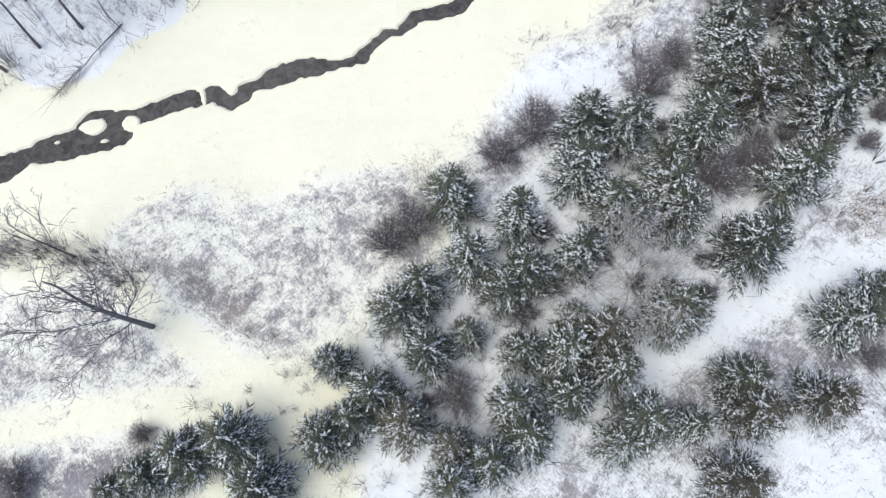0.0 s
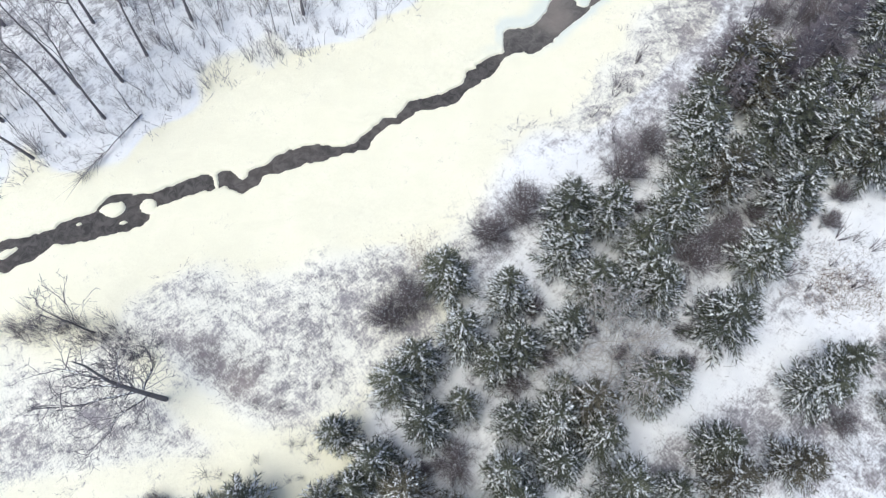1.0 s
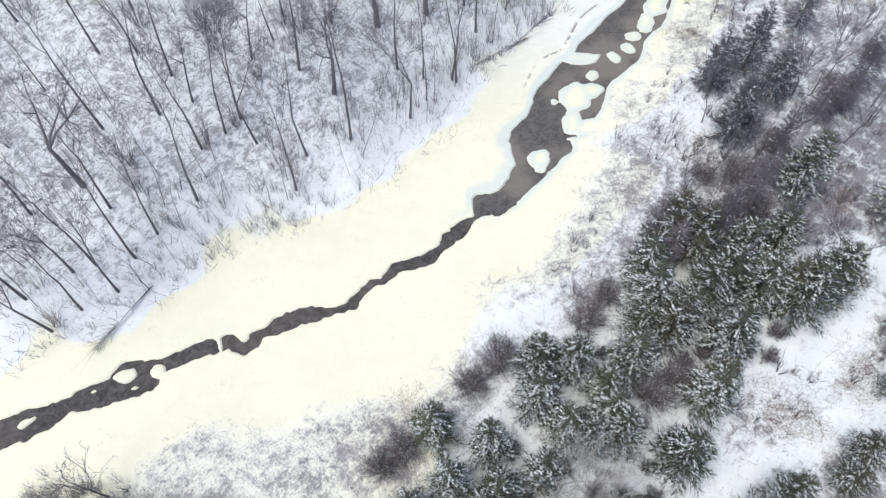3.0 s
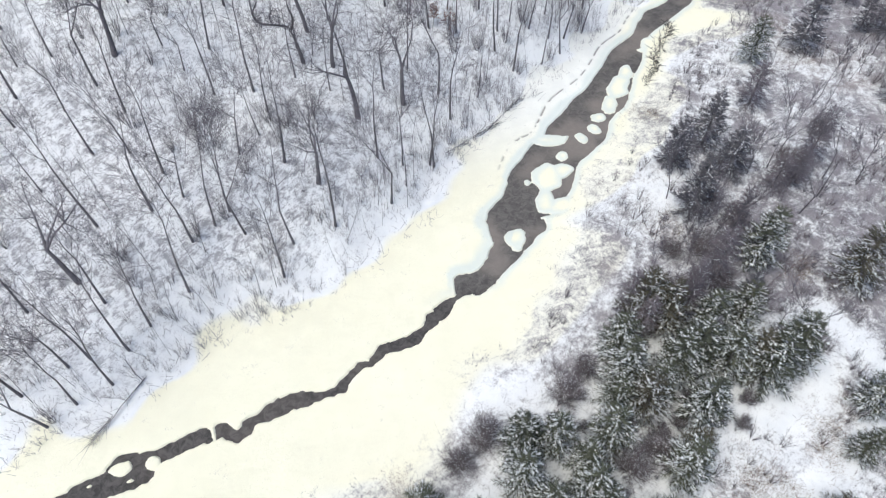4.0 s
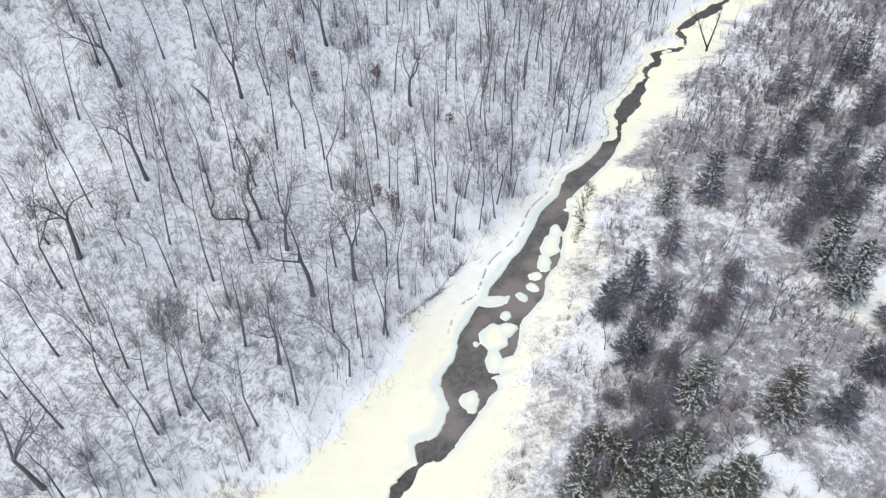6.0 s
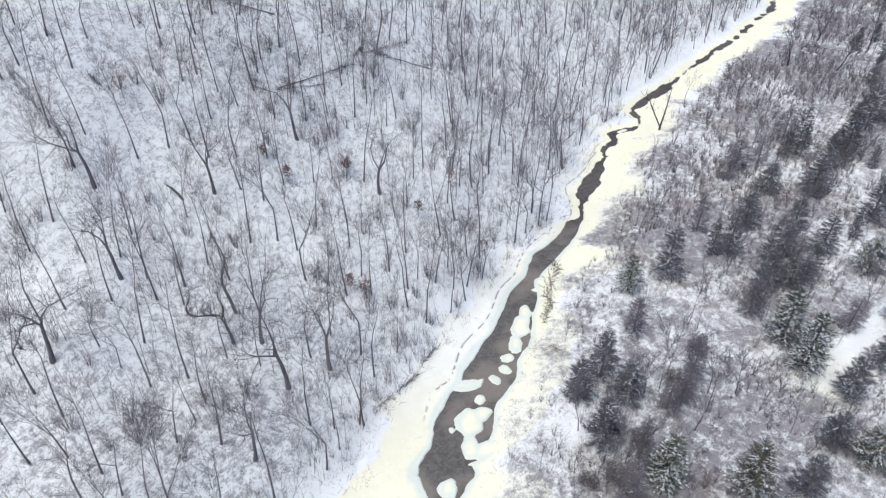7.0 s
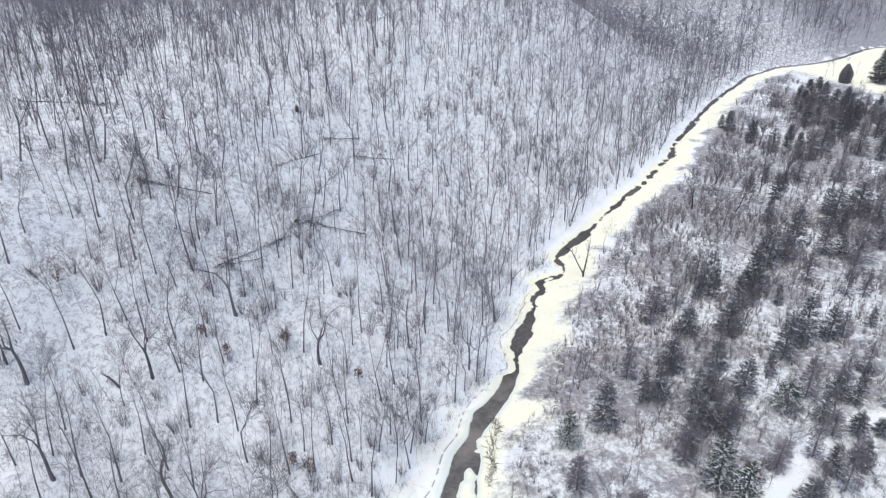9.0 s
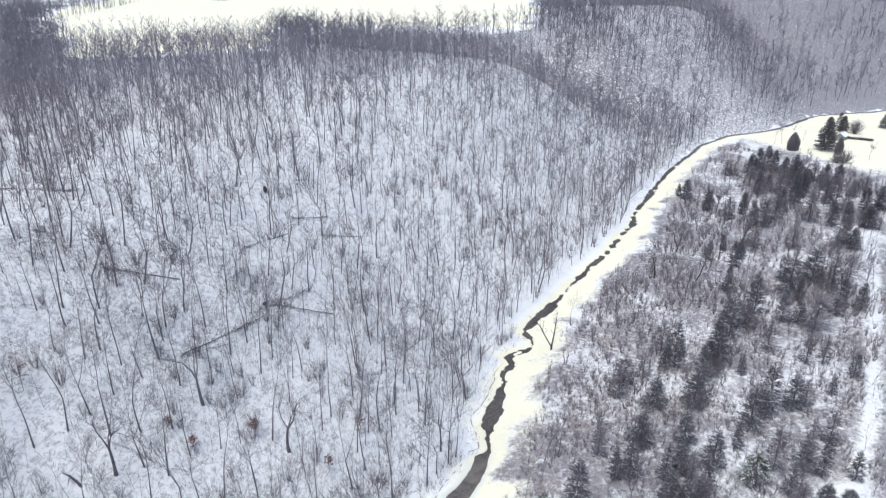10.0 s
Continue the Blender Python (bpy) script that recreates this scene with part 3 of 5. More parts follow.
def bare_shape(seed, height, r, kids, clear=0.35, splay=(25, 55), bend=0.12, lean=0.06, forks=1, thin=0.012):
    """Trunk and crown arrays of a leafless tree that stands at the origin."""
    rng = np.random.default_rng(seed)
    trunk, crown = Soup(), Soup()
    out = [[] for _ in range(5)]
    way = np.array([rng.normal(0, lean), rng.normal(0, lean), 1.0])
    w = way / np.linalg.norm(way)
    pts, radii = [np.array([0, 0, -0.3])], [r * 1.25]
    for k in range(3):
        w = w + rng.normal(0, bend * 0.35, 3)
        w /= np.linalg.norm(w)
        pts.append(pts[-1] + w * height * clear / 3)
        radii.append(r * (1 - 0.12 * (k + 1)))
    fork, fork_r = pts[-1], radii[-1]
    for f in range(forks):
        spread = rng.normal(0, 0.34 if forks > 1 else 0.05, 3) * np.array([1, 1, 0.2])
        ww = w + spread
        first = len(out[0])
        grow(rng, fork, ww / np.linalg.norm(ww), height * (1 - clear) * rng.uniform(0.9, 1.05), fork_r * (0.95 if forks == 1 else 0.72), 0, out, bend, 0.2, kids, splay)
        limb = out[0][first:]
        if f == 0:
            trunk.chain(pts + [s[1] for s in limb], radii + [max(s[3], thin) for s in limb], 6)
        else:
            crown.chain([s[0] for s in limb] + [limb[-1][1]], [max(s[2], thin) for s in limb] + [thin], 5)
    for depth, n in ((1, 4), (2, 3)):
        if out[depth]:
            a, b = np.array([s[0] for s in out[depth]]), np.array([s[1] for s in out[depth]])
            crown.rods(a, b, np.maximum([s[2] for s in out[depth]], thin), np.maximum([s[3] for s in out[depth]], thin * 0.7), n)
    if out[3]:
        crown.spikes(np.array([s[0] for s in out[3][::2]]), np.array([s[1] for s in out[3][1::2]]), thin)
    return trunk, crown


def tree_thing(name, trunk, crown, label, category, group, bark, twig):
    root = tagged(new(name), label, category, group)
    part("trunk", trunk.mesh("trunk", bark, True), root)
    part("crown", crown.mesh("crown", twig), root)
    return root


def stand(models, rows, rng):
    """Places copies of the models at rows of x, y and scale; the models themselves take the first places."""
    for k, (x, y, s) in enumerate(rows):
        model = models[k % len(models)]
        if k >= len(models):
            s = s / model.scale[0]
        m = Matrix.LocRotScale((x, y, float(land(x, y)) - 0.05), Euler((0, 0, rng.uniform(0, 6.28))), (s, s, s))
        if k < len(models):
            model.matrix_basis = m
        else:
            copy_thing(model, m)


rng = np.random.default_rng(7)
GROVE = "bare trees on the hillside"
TALL = [tree_thing("bare_tree", *bare_shape(20 + k, 19.0, 0.165, (9, 6, 5), 0.40, (18, 48), 0.075, 0.05, 1 + (k % 3 == 2), 0.016), "tall leafless grey-barked tree standing in hillside snow", "tree", GROVE, M_BARK, M_TWIG) for k in range(8)]
OAKS = [tree_thing("bare_oak", *bare_shape(50 + k, 17.0, 0.36, (7, 6, 5), 0.42, (35, 75), 0.24, 0.08, 3, 0.018), "gnarled leafless oak with crooked spreading limbs in snow", "tree", "old oaks", M_BARK, M_TWIG) for k in range(4)]
# old crooked trees that stand out from the rest
OAK_ROWS = [(-41.2, 55.1, 1.0), (-5.0, 82.1, 1.1), (2.2, 85.7, 1.0), (-11.2, 70.0, 0.8), (-38.1, 86.5, 1.0), (-32.3, 116.6, 1.0), (-29.0, 101.2, 0.95), (19.0, 123.9, 1.0), (3.9, 132.2, 1.0), (-8.2, 90.2, 0.95), (-13.1, 119.0, 0.9)]
stand(OAKS, OAK_ROWS, rng)


def crooked_oak(name, x, y, lines, girths, label, seed, bushy=0.75, kids=(4, 5, 4), group="old oaks"):
    """An old tree whose stem and main limbs bend along the given lines, with snow on its level limbs."""
    g = np.random.default_rng(seed)
    stem, twigs, load = Soup(), Soup(), Soup()
    for k, (line, girth) in enumerate(zip(lines, girths)):
        p = np.array(line, float)
        for _ in range(2):
            p = np.concatenate([p[:1], np.stack([0.75 * p[:-1] + 0.25 * p[1:], 0.25 * p[:-1] + 0.75 * p[1:]], 1).reshape(-1, 3), p[-1:]])
        radii = girth * (1 - 0.88 * np.linspace(0, 1, len(p)))
        stem.chain(p, radii, 7)
        if k:
            load.clumps([p[1] + np.array([0, 0, girth * 0.6])], [p[2] - p[0]], girth * 1.6, girth * 1.1, girth * 0.7)
        flat = [m for m in range(len(p) - 1) if abs(p[m + 1][2] - p[m][2]) < 0.45 * np.linalg.norm(p[m + 1] - p[m])]
        for m in flat:
            load.clumps([(p[m] + p[m + 1]) / 2 + np.array([0, 0, radii[m] * 0.9])], [p[m + 1] - p[m]], np.linalg.norm(p[m + 1] - p[m]) * 0.6, radii[m] * 0.8, 0.09)
        out = [[] for _ in range(5)]
        for m in range(len(p) // 3 if k == 0 else 1, len(p) - 1):
            if g.random() < bushy:
                w = (p[m + 1] - p[m]) / np.linalg.norm(p[m + 1] - p[m]) + g.normal(0, 0.7, 3) + np.array([0, 0, 0.3])
                grow(g, p[m], w / np.linalg.norm(w), g.uniform(1.4, 3.2), max(radii[m] * 0.35, 0.04), 1, out, 0.25, 0.25, kids, (25, 65))
        for depth, n in ((1, 4), (2, 3), (3, 3)):
            if out[depth]:
                twigs.rods(np.array([q[0] for q in out[depth]]), np.array([q[1] for q in out[depth]]), np.maximum([q[2] for q in out[depth]], 0.018), np.maximum([q[3] for q in out[depth]], 0.012), n)
    root = tagged(new(name), label, "tree", group)
    root.matrix_basis = pose(x, y, float(land(x, y)))
    part("trunk", stem.mesh("trunk", M_BARK, True), root)
    part("crown", twigs.mesh("crown", M_TWIG), root)
    if load.count:
        tagged(part("snow_load", load.mesh("snow_load", M_CLUMP, True), root, "white snow on a level limb"), kind="stuff")


crooked_oak("bare_oak", -12.6, 89.9, [((0, 0, -0.3), (-0.2, 0.1, 2.5), (-0.7, 0.2, 5.0), (-1.2, 0.3, 6.6)), ((-1.2, 0.3, 6.5), (-3.0, 0.2, 7.0), (-5.2, 0.0, 7.3), (-5.9, 0.2, 9.0), (-4.9, 0.6, 10.4), (-4.6, 0.8, 12.2)),
                                      ((-0.9, 0.2, 5.6), (-0.1, 0.6, 7.5), (-0.9, 0.9, 9.4), (-0.4, 1.2, 11.0)), ((-3.4, 0.2, 7.0), (-3.6, 0.3, 8.4), (-2.6, 0.5, 9.6))], (0.36, 0.26, 0.2, 0.12), "crooked leafless oak with a snowy level limb", 571)
crooked_oak("bare_oak", -11.8, 95.6, [((0, 0, -0.3), (-0.3, 0, 3.0), (-1.1, 0.2, 6.5), (-0.6, 0.3, 9.0), (0.3, 0.5, 11.0), (0.0, 0.7, 13.5), (-0.8, 0.8, 15.5))], (0.34,), "tall leafless oak with a swaying bent stem", 572)
TREE_ROWS = [(-37.1, 43.2), (-41.1, 41.1), (-44.2, 38.7), (-35.2, 47.0), (-39.6, 46.1), (-47.1, 42.1), (-39.3, 62.2), (-32.7, 64.4), (-28.4, 54.6), (-25.1, 63.3), (-21.2, 62.4), (-16.4, 56.9), (-32.8, 50.0), (-42.1, 45.2), (-38.1, 52.6), (-14.9, 61.4), (-9.1, 63.8), (6.1, 76.0), (-1.0, 68.2), (-46.9, 51.5), (-27.8, 60.8), (-23.2, 65.4), (5.4, 76.1), (-53.0, 99.5), (-30.2, 96.6), (21.7, 95.5), (32.5, 104.4), (-37.8, 123.8), (-25.1, 122.7), (-3.1, 111.1), (-15.7, 72.8), (46.9, 134.5), (54.3, 124.7), (41.3, 147.5), (-40.3, 82.0), (21.4, 110.5), (-26.0, 188.2), (-18.8, 146.4), (-2.9, 139.7), (48.3, 138.9), (41.1, 145.3), (3.1, 172.9), (39.7, 232.8), (64.4, 211.8), (23.3, 190.4), (46.8, 196.5), (-12.8, 144.3)]


def spread(count, x0, x1, y0, y1, gap, keep, seed, taken=()):
    """Random places at least gap apart, where keep(x, y) allows."""
    r = np.random.default_rng(seed)
    x, y = r.uniform(x0, x1, count * 6), r.uniform(y0, y1, count * 6)
    ok = keep(x, y, r)
    grid, out = {}, []
    for px, py in taken:
        grid.setdefault((int(px // gap), int(py // gap)), []).append((px, py))
    for px, py in zip(x[ok], y[ok]):
        i, j = int(px // gap), int(py // gap)
        if any((px - qx) ** 2 + (py - qy) ** 2 < gap * gap for a in (-1, 0, 1) for b in (-1, 0, 1) for qx, qy in grid.get((i + a, j + b), ())):
            continue
        grid.setdefault((i, j), []).append((px, py))
        out.append((px, py))
        if len(out) >= count:
            break
    return np.array(out)


def field(x, y):
    """The open fields on the plateau."""
    return plateau(x, y) > 0


def wooded(x, y, r, low=0.5):
    d, _ = stream_at(x, y)
    return (d > foot(x, y) + 0.8) & ~field(x, y) & (lumps(x, y, 14, 32) > r.uniform(-0.5, low, x.shape))


taken = [(x, y) for x, y, _ in OAK_ROWS] + TREE_ROWS
near_trees = spread(165, -62, 62, 38, 150, 3.4, lambda x, y, r: wooded(x, y, r), 3, taken)
rows = [(x, y, 0.92 + 0.2 * rng.random()) for x, y in TREE_ROWS] + [(x, y, rng.uniform(0.62, 1.08)) for x, y in near_trees]
stand(TALL, rows, rng)
taken = taken + [tuple(p) for p in near_trees]


def light_shape(seed, height, r, limbs, twigs, low=0.4, steps=4, sides=4, thin=0.02):
    """A cheaper leafless tree for the depth of the wood."""
    g = np.random.default_rng(seed)
    stem, crown = Soup(), Soup()
    p, w, nodes = np.array([0, 0, -0.3]), np.array([g.normal(0, 0.05), g.normal(0, 0.05), 1.0]), []
    for k in range(steps):
        w = w + g.normal(0, 0.07, 3)
        w /= np.linalg.norm(w)
        nxt = p + w * height / steps
        stem.rods(p, nxt, r * (1 - 0.86 * k / steps), r * (1 - 0.86 * (k + 1) / steps), sides)
        nodes.append((p, nxt, w))
        p = nxt
    for _ in range(limbs):
        f = g.uniform(low, 0.99) * steps
        a, b, w0 = nodes[int(f)]
        base = a + (b - a) * (f - int(f))
        side = np.cross(w0, g.normal(0, 1, 3))
        side /= np.linalg.norm(side)
        ang = radians(g.uniform(22, 55))
        way = w0 * math.cos(ang) + side * math.sin(ang)
        length = height * g.uniform(0.14, 0.32) * (1.25 - 0.8 * f / steps)
        end = base + way * length
        crown.spikes(base, end, max(r * 0.3, thin), 3)
        if not twigs:
            continue
        t = g.uniform(0.3, 0.95, twigs)[:, None]
        s = base + (end - base) * t
        v = way[None] + g.normal(0, 0.55, (twigs, 3)) + np.array([0, 0, 0.25])
        v /= np.linalg.norm(v, axis=1, keepdims=True)
        crown.spikes(s, s + v * (length * g.uniform(0.3, 0.6, twigs))[:, None], thin, 3)
    return [stem.arrays(), crown.arrays()]


def crown_shape(seed, height, r, leaders, limbs, twigs, fork=0.45, thin=0.03, sides=3, open_angle=(10, 34)):
    """A leafless tree that forks into a few rising leaders with spreading side limbs."""
    g = np.random.default_rng(seed)
    stem, crown = Soup(), Soup()
    lean = np.array([g.normal(0, 0.07), g.normal(0, 0.07), 1.0])
    a = np.array([0, 0, -0.3])
    b = lean * height * fork * 0.55 + g.normal(0, 0.12, 3)
    c = lean * height * fork + g.normal(0, 0.2, 3)
    stem.chain([a, b, c], [r * 1.1, r * 0.88, r * 0.72], sides)
    spin = g.uniform(0, 6.283)
    for k in range(leaders):
        t = spin + 6.283 * k / leaders + g.normal(0, 0.4)
        ang = radians(g.uniform(*open_angle)) if k else radians(g.uniform(0, 12))
        out = np.array([math.cos(t) * math.sin(ang), math.sin(t) * math.sin(ang), math.cos(ang)])
        rise = height * (1 - fork) * (g.uniform(0.65, 0.95) if k else 1.0)
        root = b + (c - b) * (1.0 if k == 0 else g.uniform(0.3, 1.0))
        elbow = root + out * rise * 0.5 + g.normal(0, 0.15, 3)
        tip = elbow + (out * 0.7 + np.array([0, 0, 0.3]) + g.normal(0, 0.14, 3)) * rise * 0.5
        crown.chain([root, elbow, tip], [r * (0.6 if k == 0 else 0.36), r * 0.24, thin * 0.5], sides)
        n = limbs
        f = g.uniform(0.12, 1.0, n)
        base = np.where((f < 0.5)[:, None], root + (elbow - root) * (f * 2)[:, None], elbow + (tip - elbow) * (f * 2 - 1)[:, None])
        q = g.uniform(0, 6.283, n)
        way = np.stack([np.cos(q), np.sin(q), g.uniform(0.3, 1.3, n)], 1) + out[None] * 0.4
        way /= np.linalg.norm(way, axis=1, keepdims=True)
        length = rise * g.uniform(0.25, 0.5, n) * (1.15 - 0.55 * f)
        end = base + way * length[:, None]
        crown.spikes(base, end, max(r * 0.2, thin))
        if twigs:
            u = g.uniform(0.25, 0.95, (n, twigs))[:, :, None]
            s = (base[:, None] + (end - base)[:, None] * u).reshape(-1, 3)
            v = np.repeat(way, twigs, axis=0) + g.normal(0, 0.5, (n * twigs, 3)) + np.array([0, 0, 0.2])
            v /= np.linalg.norm(v, axis=1, keepdims=True)
            crown.spikes(s, s + v * (np.repeat(length, twigs) * g.uniform(0.35, 0.7, n * twigs))[:, None], thin)
    return [stem.arrays(), crown.arrays()]


def wood(name, label, kinds, spots, low, high, seed, kind_mats=(M_BARK, M_TWIG)):
    r = np.random.default_rng(seed)
    n = len(spots)
    x, y = spots[:, 0], spots[:, 1]
    ob = scatter(name, kinds, r.integers(0, len(kinds), n), x, y, land(x, y) - 0.05, r.uniform(0, 6.28, n), r.uniform(low, high, n), list(kind_mats))
    return tagged(ob, label, "woodland", kind="stuff")


mid = spread(820, -110, 200, 60, 265, 3.9, lambda x, y, r: wooded(x, y, r, 0.72) & ~((x > -62) & (x < 62) & (y < 150)), 4)
brink = spread(300, 20, 290, 88, 330, 2.2, lambda x, y, r: (stream_at(x, y)[0] > foot(x, y) + 0.5) & (stream_at(x, y)[0] < foot(x, y) + r.uniform(4, 22, x.shape)), 48, [tuple(p) for p in mid] + taken)
mid = np.concatenate([mid, brink])
wood("hillside_wood", "leafless grey hillside wood of tall thin trees", [crown_shape(100 + k, 20.5, (0.11, 0.15, 0.19)[k % 3], (2, 3, 4, 3)[k % 4], (8, 6, 5, 6)[k % 4], 6, (0.4, 0.45, 0.35, 0.5)[k % 4], 0.04, 4, (16, 50)) for k in range(12)], mid, 0.6, 1.15, 5)
upper = spread(1350, -160, 335, 262, 450, 3.8, lambda x, y, r: wooded(x, y, r, 0.0) & (x > 30 - 0.25 * y), 24)
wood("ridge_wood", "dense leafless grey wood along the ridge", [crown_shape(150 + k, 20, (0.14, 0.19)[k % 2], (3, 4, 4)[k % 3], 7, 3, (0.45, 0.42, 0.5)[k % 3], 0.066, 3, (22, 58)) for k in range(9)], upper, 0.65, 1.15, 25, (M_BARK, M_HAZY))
poles = spread(3900, -75, 200, 40, 290, 1.4, lambda x, y, r: wooded(x, y, r, 0.9), 6, taken)
wood("young_poles", "thin young leafless trees crowded among larger trunks", [light_shape(130 + k, 11.5, (0.03, 0.04, 0.055)[k % 3], 5, 2, 0.35, 3 - k % 2, 3, 0.022) for k in range(12)], poles, 0.45, 1.2, 7)
far = spread(800, -130, 900, 385, 800, 4.6, lambda x, y, r: wooded(x, y, r, -0.2) & (x < 0.7 * y + 400) & (x > 40 - 0.22 * y) & ~((x < 335) & (y < 450) & (x > -160)), 8)
slope = spread(460, 285, 470, 330, 560, 4.0, lambda x, y, r: wooded(x, y, r, -0.2), 26)
corner = spread(520, -140, -8, 300, 760, 3.4, lambda x, y, r: wooded(x, y, r, -0.2) & (x < -0.05 * y - r.uniform(-6, 16, x.shape)), 42)
crest = spread(450, 85, 340, 425, 640, 4.2, lambda x, y, r: wooded(x, y, r, -0.2) & (x > 0.17 * (y + 45)), 43)
beyond = spread(800, 430, 800, 385, 660, 4.8, lambda x, y, r: wooded(x, y, r, -0.2), 44)
far = np.concatenate([far, slope, corner, crest, beyond])
far_hedge = np.array([(-70 + 95 * t + 3 * math.sin(40 * t), 690 + 330 * t + 3 * math.cos(31 * t)) for t in np.linspace(0, 1, 90)] + [(x, y) for x in np.arange(-260, 0, 11.0) for y in np.arange(900, 1010, 11.0)])
far = np.concatenate([far, far_hedge + np.random.default_rng(27).normal(0, 2.5, far_hedge.shape)])
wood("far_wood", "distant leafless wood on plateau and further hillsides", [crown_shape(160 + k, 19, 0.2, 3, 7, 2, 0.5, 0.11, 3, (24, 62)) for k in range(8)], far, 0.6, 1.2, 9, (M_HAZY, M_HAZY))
sprigs = spread(5600, -75, 110, 30, 170, 0.7, lambda x, y, r: (stream_at(x, y)[0] > foot(x, y) - 2.5) & (lumps(x, y, 5, 41) > r.uniform(0, 1, x.shape)), 10)


def brush_shape(seed, stems, height, reach, r=0.014):
    """Many upright twigs that rise from one foot."""
    g = np.random.default_rng(seed)
    s = Soup()
    base = np.stack([g.normal(0, reach * 0.3, stems), g.normal(0, reach * 0.3, stems), np.full(stems, -0.1)], 1)
    tip = base * np.array([1.6, 1.6, 0]) + np.stack([g.normal(0, reach * 0.45, stems), g.normal(0, reach * 0.45, stems), height * g.uniform(0.5, 1.0, stems)], 1)
    s.spikes(base, tip, r * 1.4)
    for _ in range(2):
        t = g.uniform(0.3, 0.9, stems)[:, None]
        a = base + (tip - base) * t
        v = (tip - base) / np.linalg.norm(tip - base, axis=1, keepdims=True) + g.normal(0, 0.5, (stems, 3))
        s.spikes(a, a + v * height * g.uniform(0.15, 0.4, stems)[:, None], r)
    return s


def stuff(name, label, category, shapes, spots, low, high, seed, mat):
    r = np.random.default_rng(seed)
    n = len(spots)
    x, y = spots[:, 0], spots[:, 1]
    ob = scatter(name, [[s.arrays()] for s in shapes], r.integers(0, len(shapes), n), x, y, land(x, y), r.uniform(0, 6.28, n), r.uniform(low, high, n), [mat])
    return tagged(ob, label, category, kind="stuff")


stuff("undergrowth", "sparse leafless undergrowth twigs poking through forest snow", "undergrowth", [brush_shape(200 + k, 5, 1.2, 1.0, 0.016) for k in range(8)], sprigs, 0.5, 1.5, 11, M_TWIG)

# ---- conifers ----


def conifer_shape(seed, height, width, snow, gap=0.55, fuzz=30, shape=0.5, thick=0.02):
    """Trunk, needle sprays and snow of a conifer: whorls of boughs that shorten to the tip."""
    g = np.random.default_rng(seed)
    trunk, needles, load = Soup(), Soup(), Soup()
    trunk.rods([(0, 0, -0.3), (0, 0, height * 0.5)], [(0, 0, height * 0.5), (0, 0, height * 0.97)], [height * 0.014, height * 0.009], [height * 0.009, 0.015], 6)
    z = height * 0.09
    while z < height * 0.985:
        f = z / height
        reach = width / 2 * (1 - f) ** shape * (0.55 + 0.45 * min(1, f / 0.16)) * 1.12
        n = int(g.integers(5, 8)) if f < 0.8 else 5
        spin = g.uniform(0, 6.28)
        for k in range(n):
            t = spin + k * 6.283 / n + g.normal(0, 0.2)
            length = max(reach * g.uniform(0.72, 1.15), 0.22)
            tilt = -0.22 + 0.75 * f + g.normal(0, 0.1)
            out = np.array([math.cos(t), math.sin(t), tilt])
            out /= np.linalg.norm(out)
            side = np.array([-math.sin(t), math.cos(t), 0])
            a = np.array([0, 0, z + g.normal(0, 0.12)])
            b = a + out * length
            needles.spikes(a, b, 0.03 + 0.01 * length, 3)
            m = fuzz if length > 0.8 else 6
            u = g.uniform(0.22, 1.0, m)
            root = a + (b - a) * u[:, None]
            sgn = np.where(np.arange(m) % 2, 1.0, -1.0)
            way = out[None] * g.uniform(0.55, 1.1, m)[:, None] + side[None] * (sgn * g.uniform(0.35, 0.9, m))[:, None] + np.stack([g.normal(0, 0.12, m), g.normal(0, 0.12, m), g.normal(0.12, 0.22, m)], 1)
            way /= np.linalg.norm(way, axis=1, keepdims=True)
            span = length * (0.20 + 0.26 * (1 - u)) * g.uniform(0.7, 1.2, m) + 0.14
            needles.spikes(root, root + way * span[:, None], thick + 0.005 * length, 3)
            if f > 0.93 or g.random() > snow * 2.2 * (1.15 - 0.75 * f):
                continue
            # snow in strands on the bough and its sprays, broken into clots
            lift = np.array([0, 0, 0.05])
            c = max(2, int(m * min(1.0, snow * (1.3 - 0.75 * f) * g.uniform(0.5, 1.3))))
            pick = g.permutation(m)[:c]
            start = root[pick] + way[pick] * (span[pick] * g.uniform(0.1, 0.5, c))[:, None] + lift
            load.clumps(start, way[pick] + g.normal(0, 0.12, (c, 3)), span[pick] * g.uniform(0.16, 0.4, c), g.uniform(0.025, 0.06, c), g.uniform(0.03, 0.06, c))
            if g.random() < snow + 0.25:
                spine = 3
                u = np.linspace(0.45, 0.95, spine) + g.normal(0, 0.04, spine)
                load.clumps(a + (b - a) * u[:, None] + lift, np.repeat(out[None], spine, 0) + g.normal(0, 0.1, (spine, 3)), length * g.uniform(0.08, 0.17, spine), g.uniform(0.04, 0.085, spine), g.uniform(0.04, 0.07, spine))
        z += gap * g.uniform(0.75, 1.2) * (1.1 - 0.45 * f)
    return trunk, needles, load


def conifer_thing(label, shape, needle):
    root = tagged(new("conifer"), label, "conifer", "conifers on the valley floor")
    trunk, needles, load = shape
    part("trunk", trunk.mesh("trunk", M_BARK, True), root)
    tagged(part("needles", needles.mesh("needles", needle), root, "bristling needle sprays"), kind="stuff")
    tagged(part("snow_load", load.mesh("snow_load", M_CLUMP, True), root, "white snow lying on boughs"), kind="stuff")
    return root


DARK = [conifer_thing("dark green conifer lightly dusted with snow", conifer_shape(300 + k, 10.5, 4.6, 0.42), M_NEEDLE) for k in range(4)]
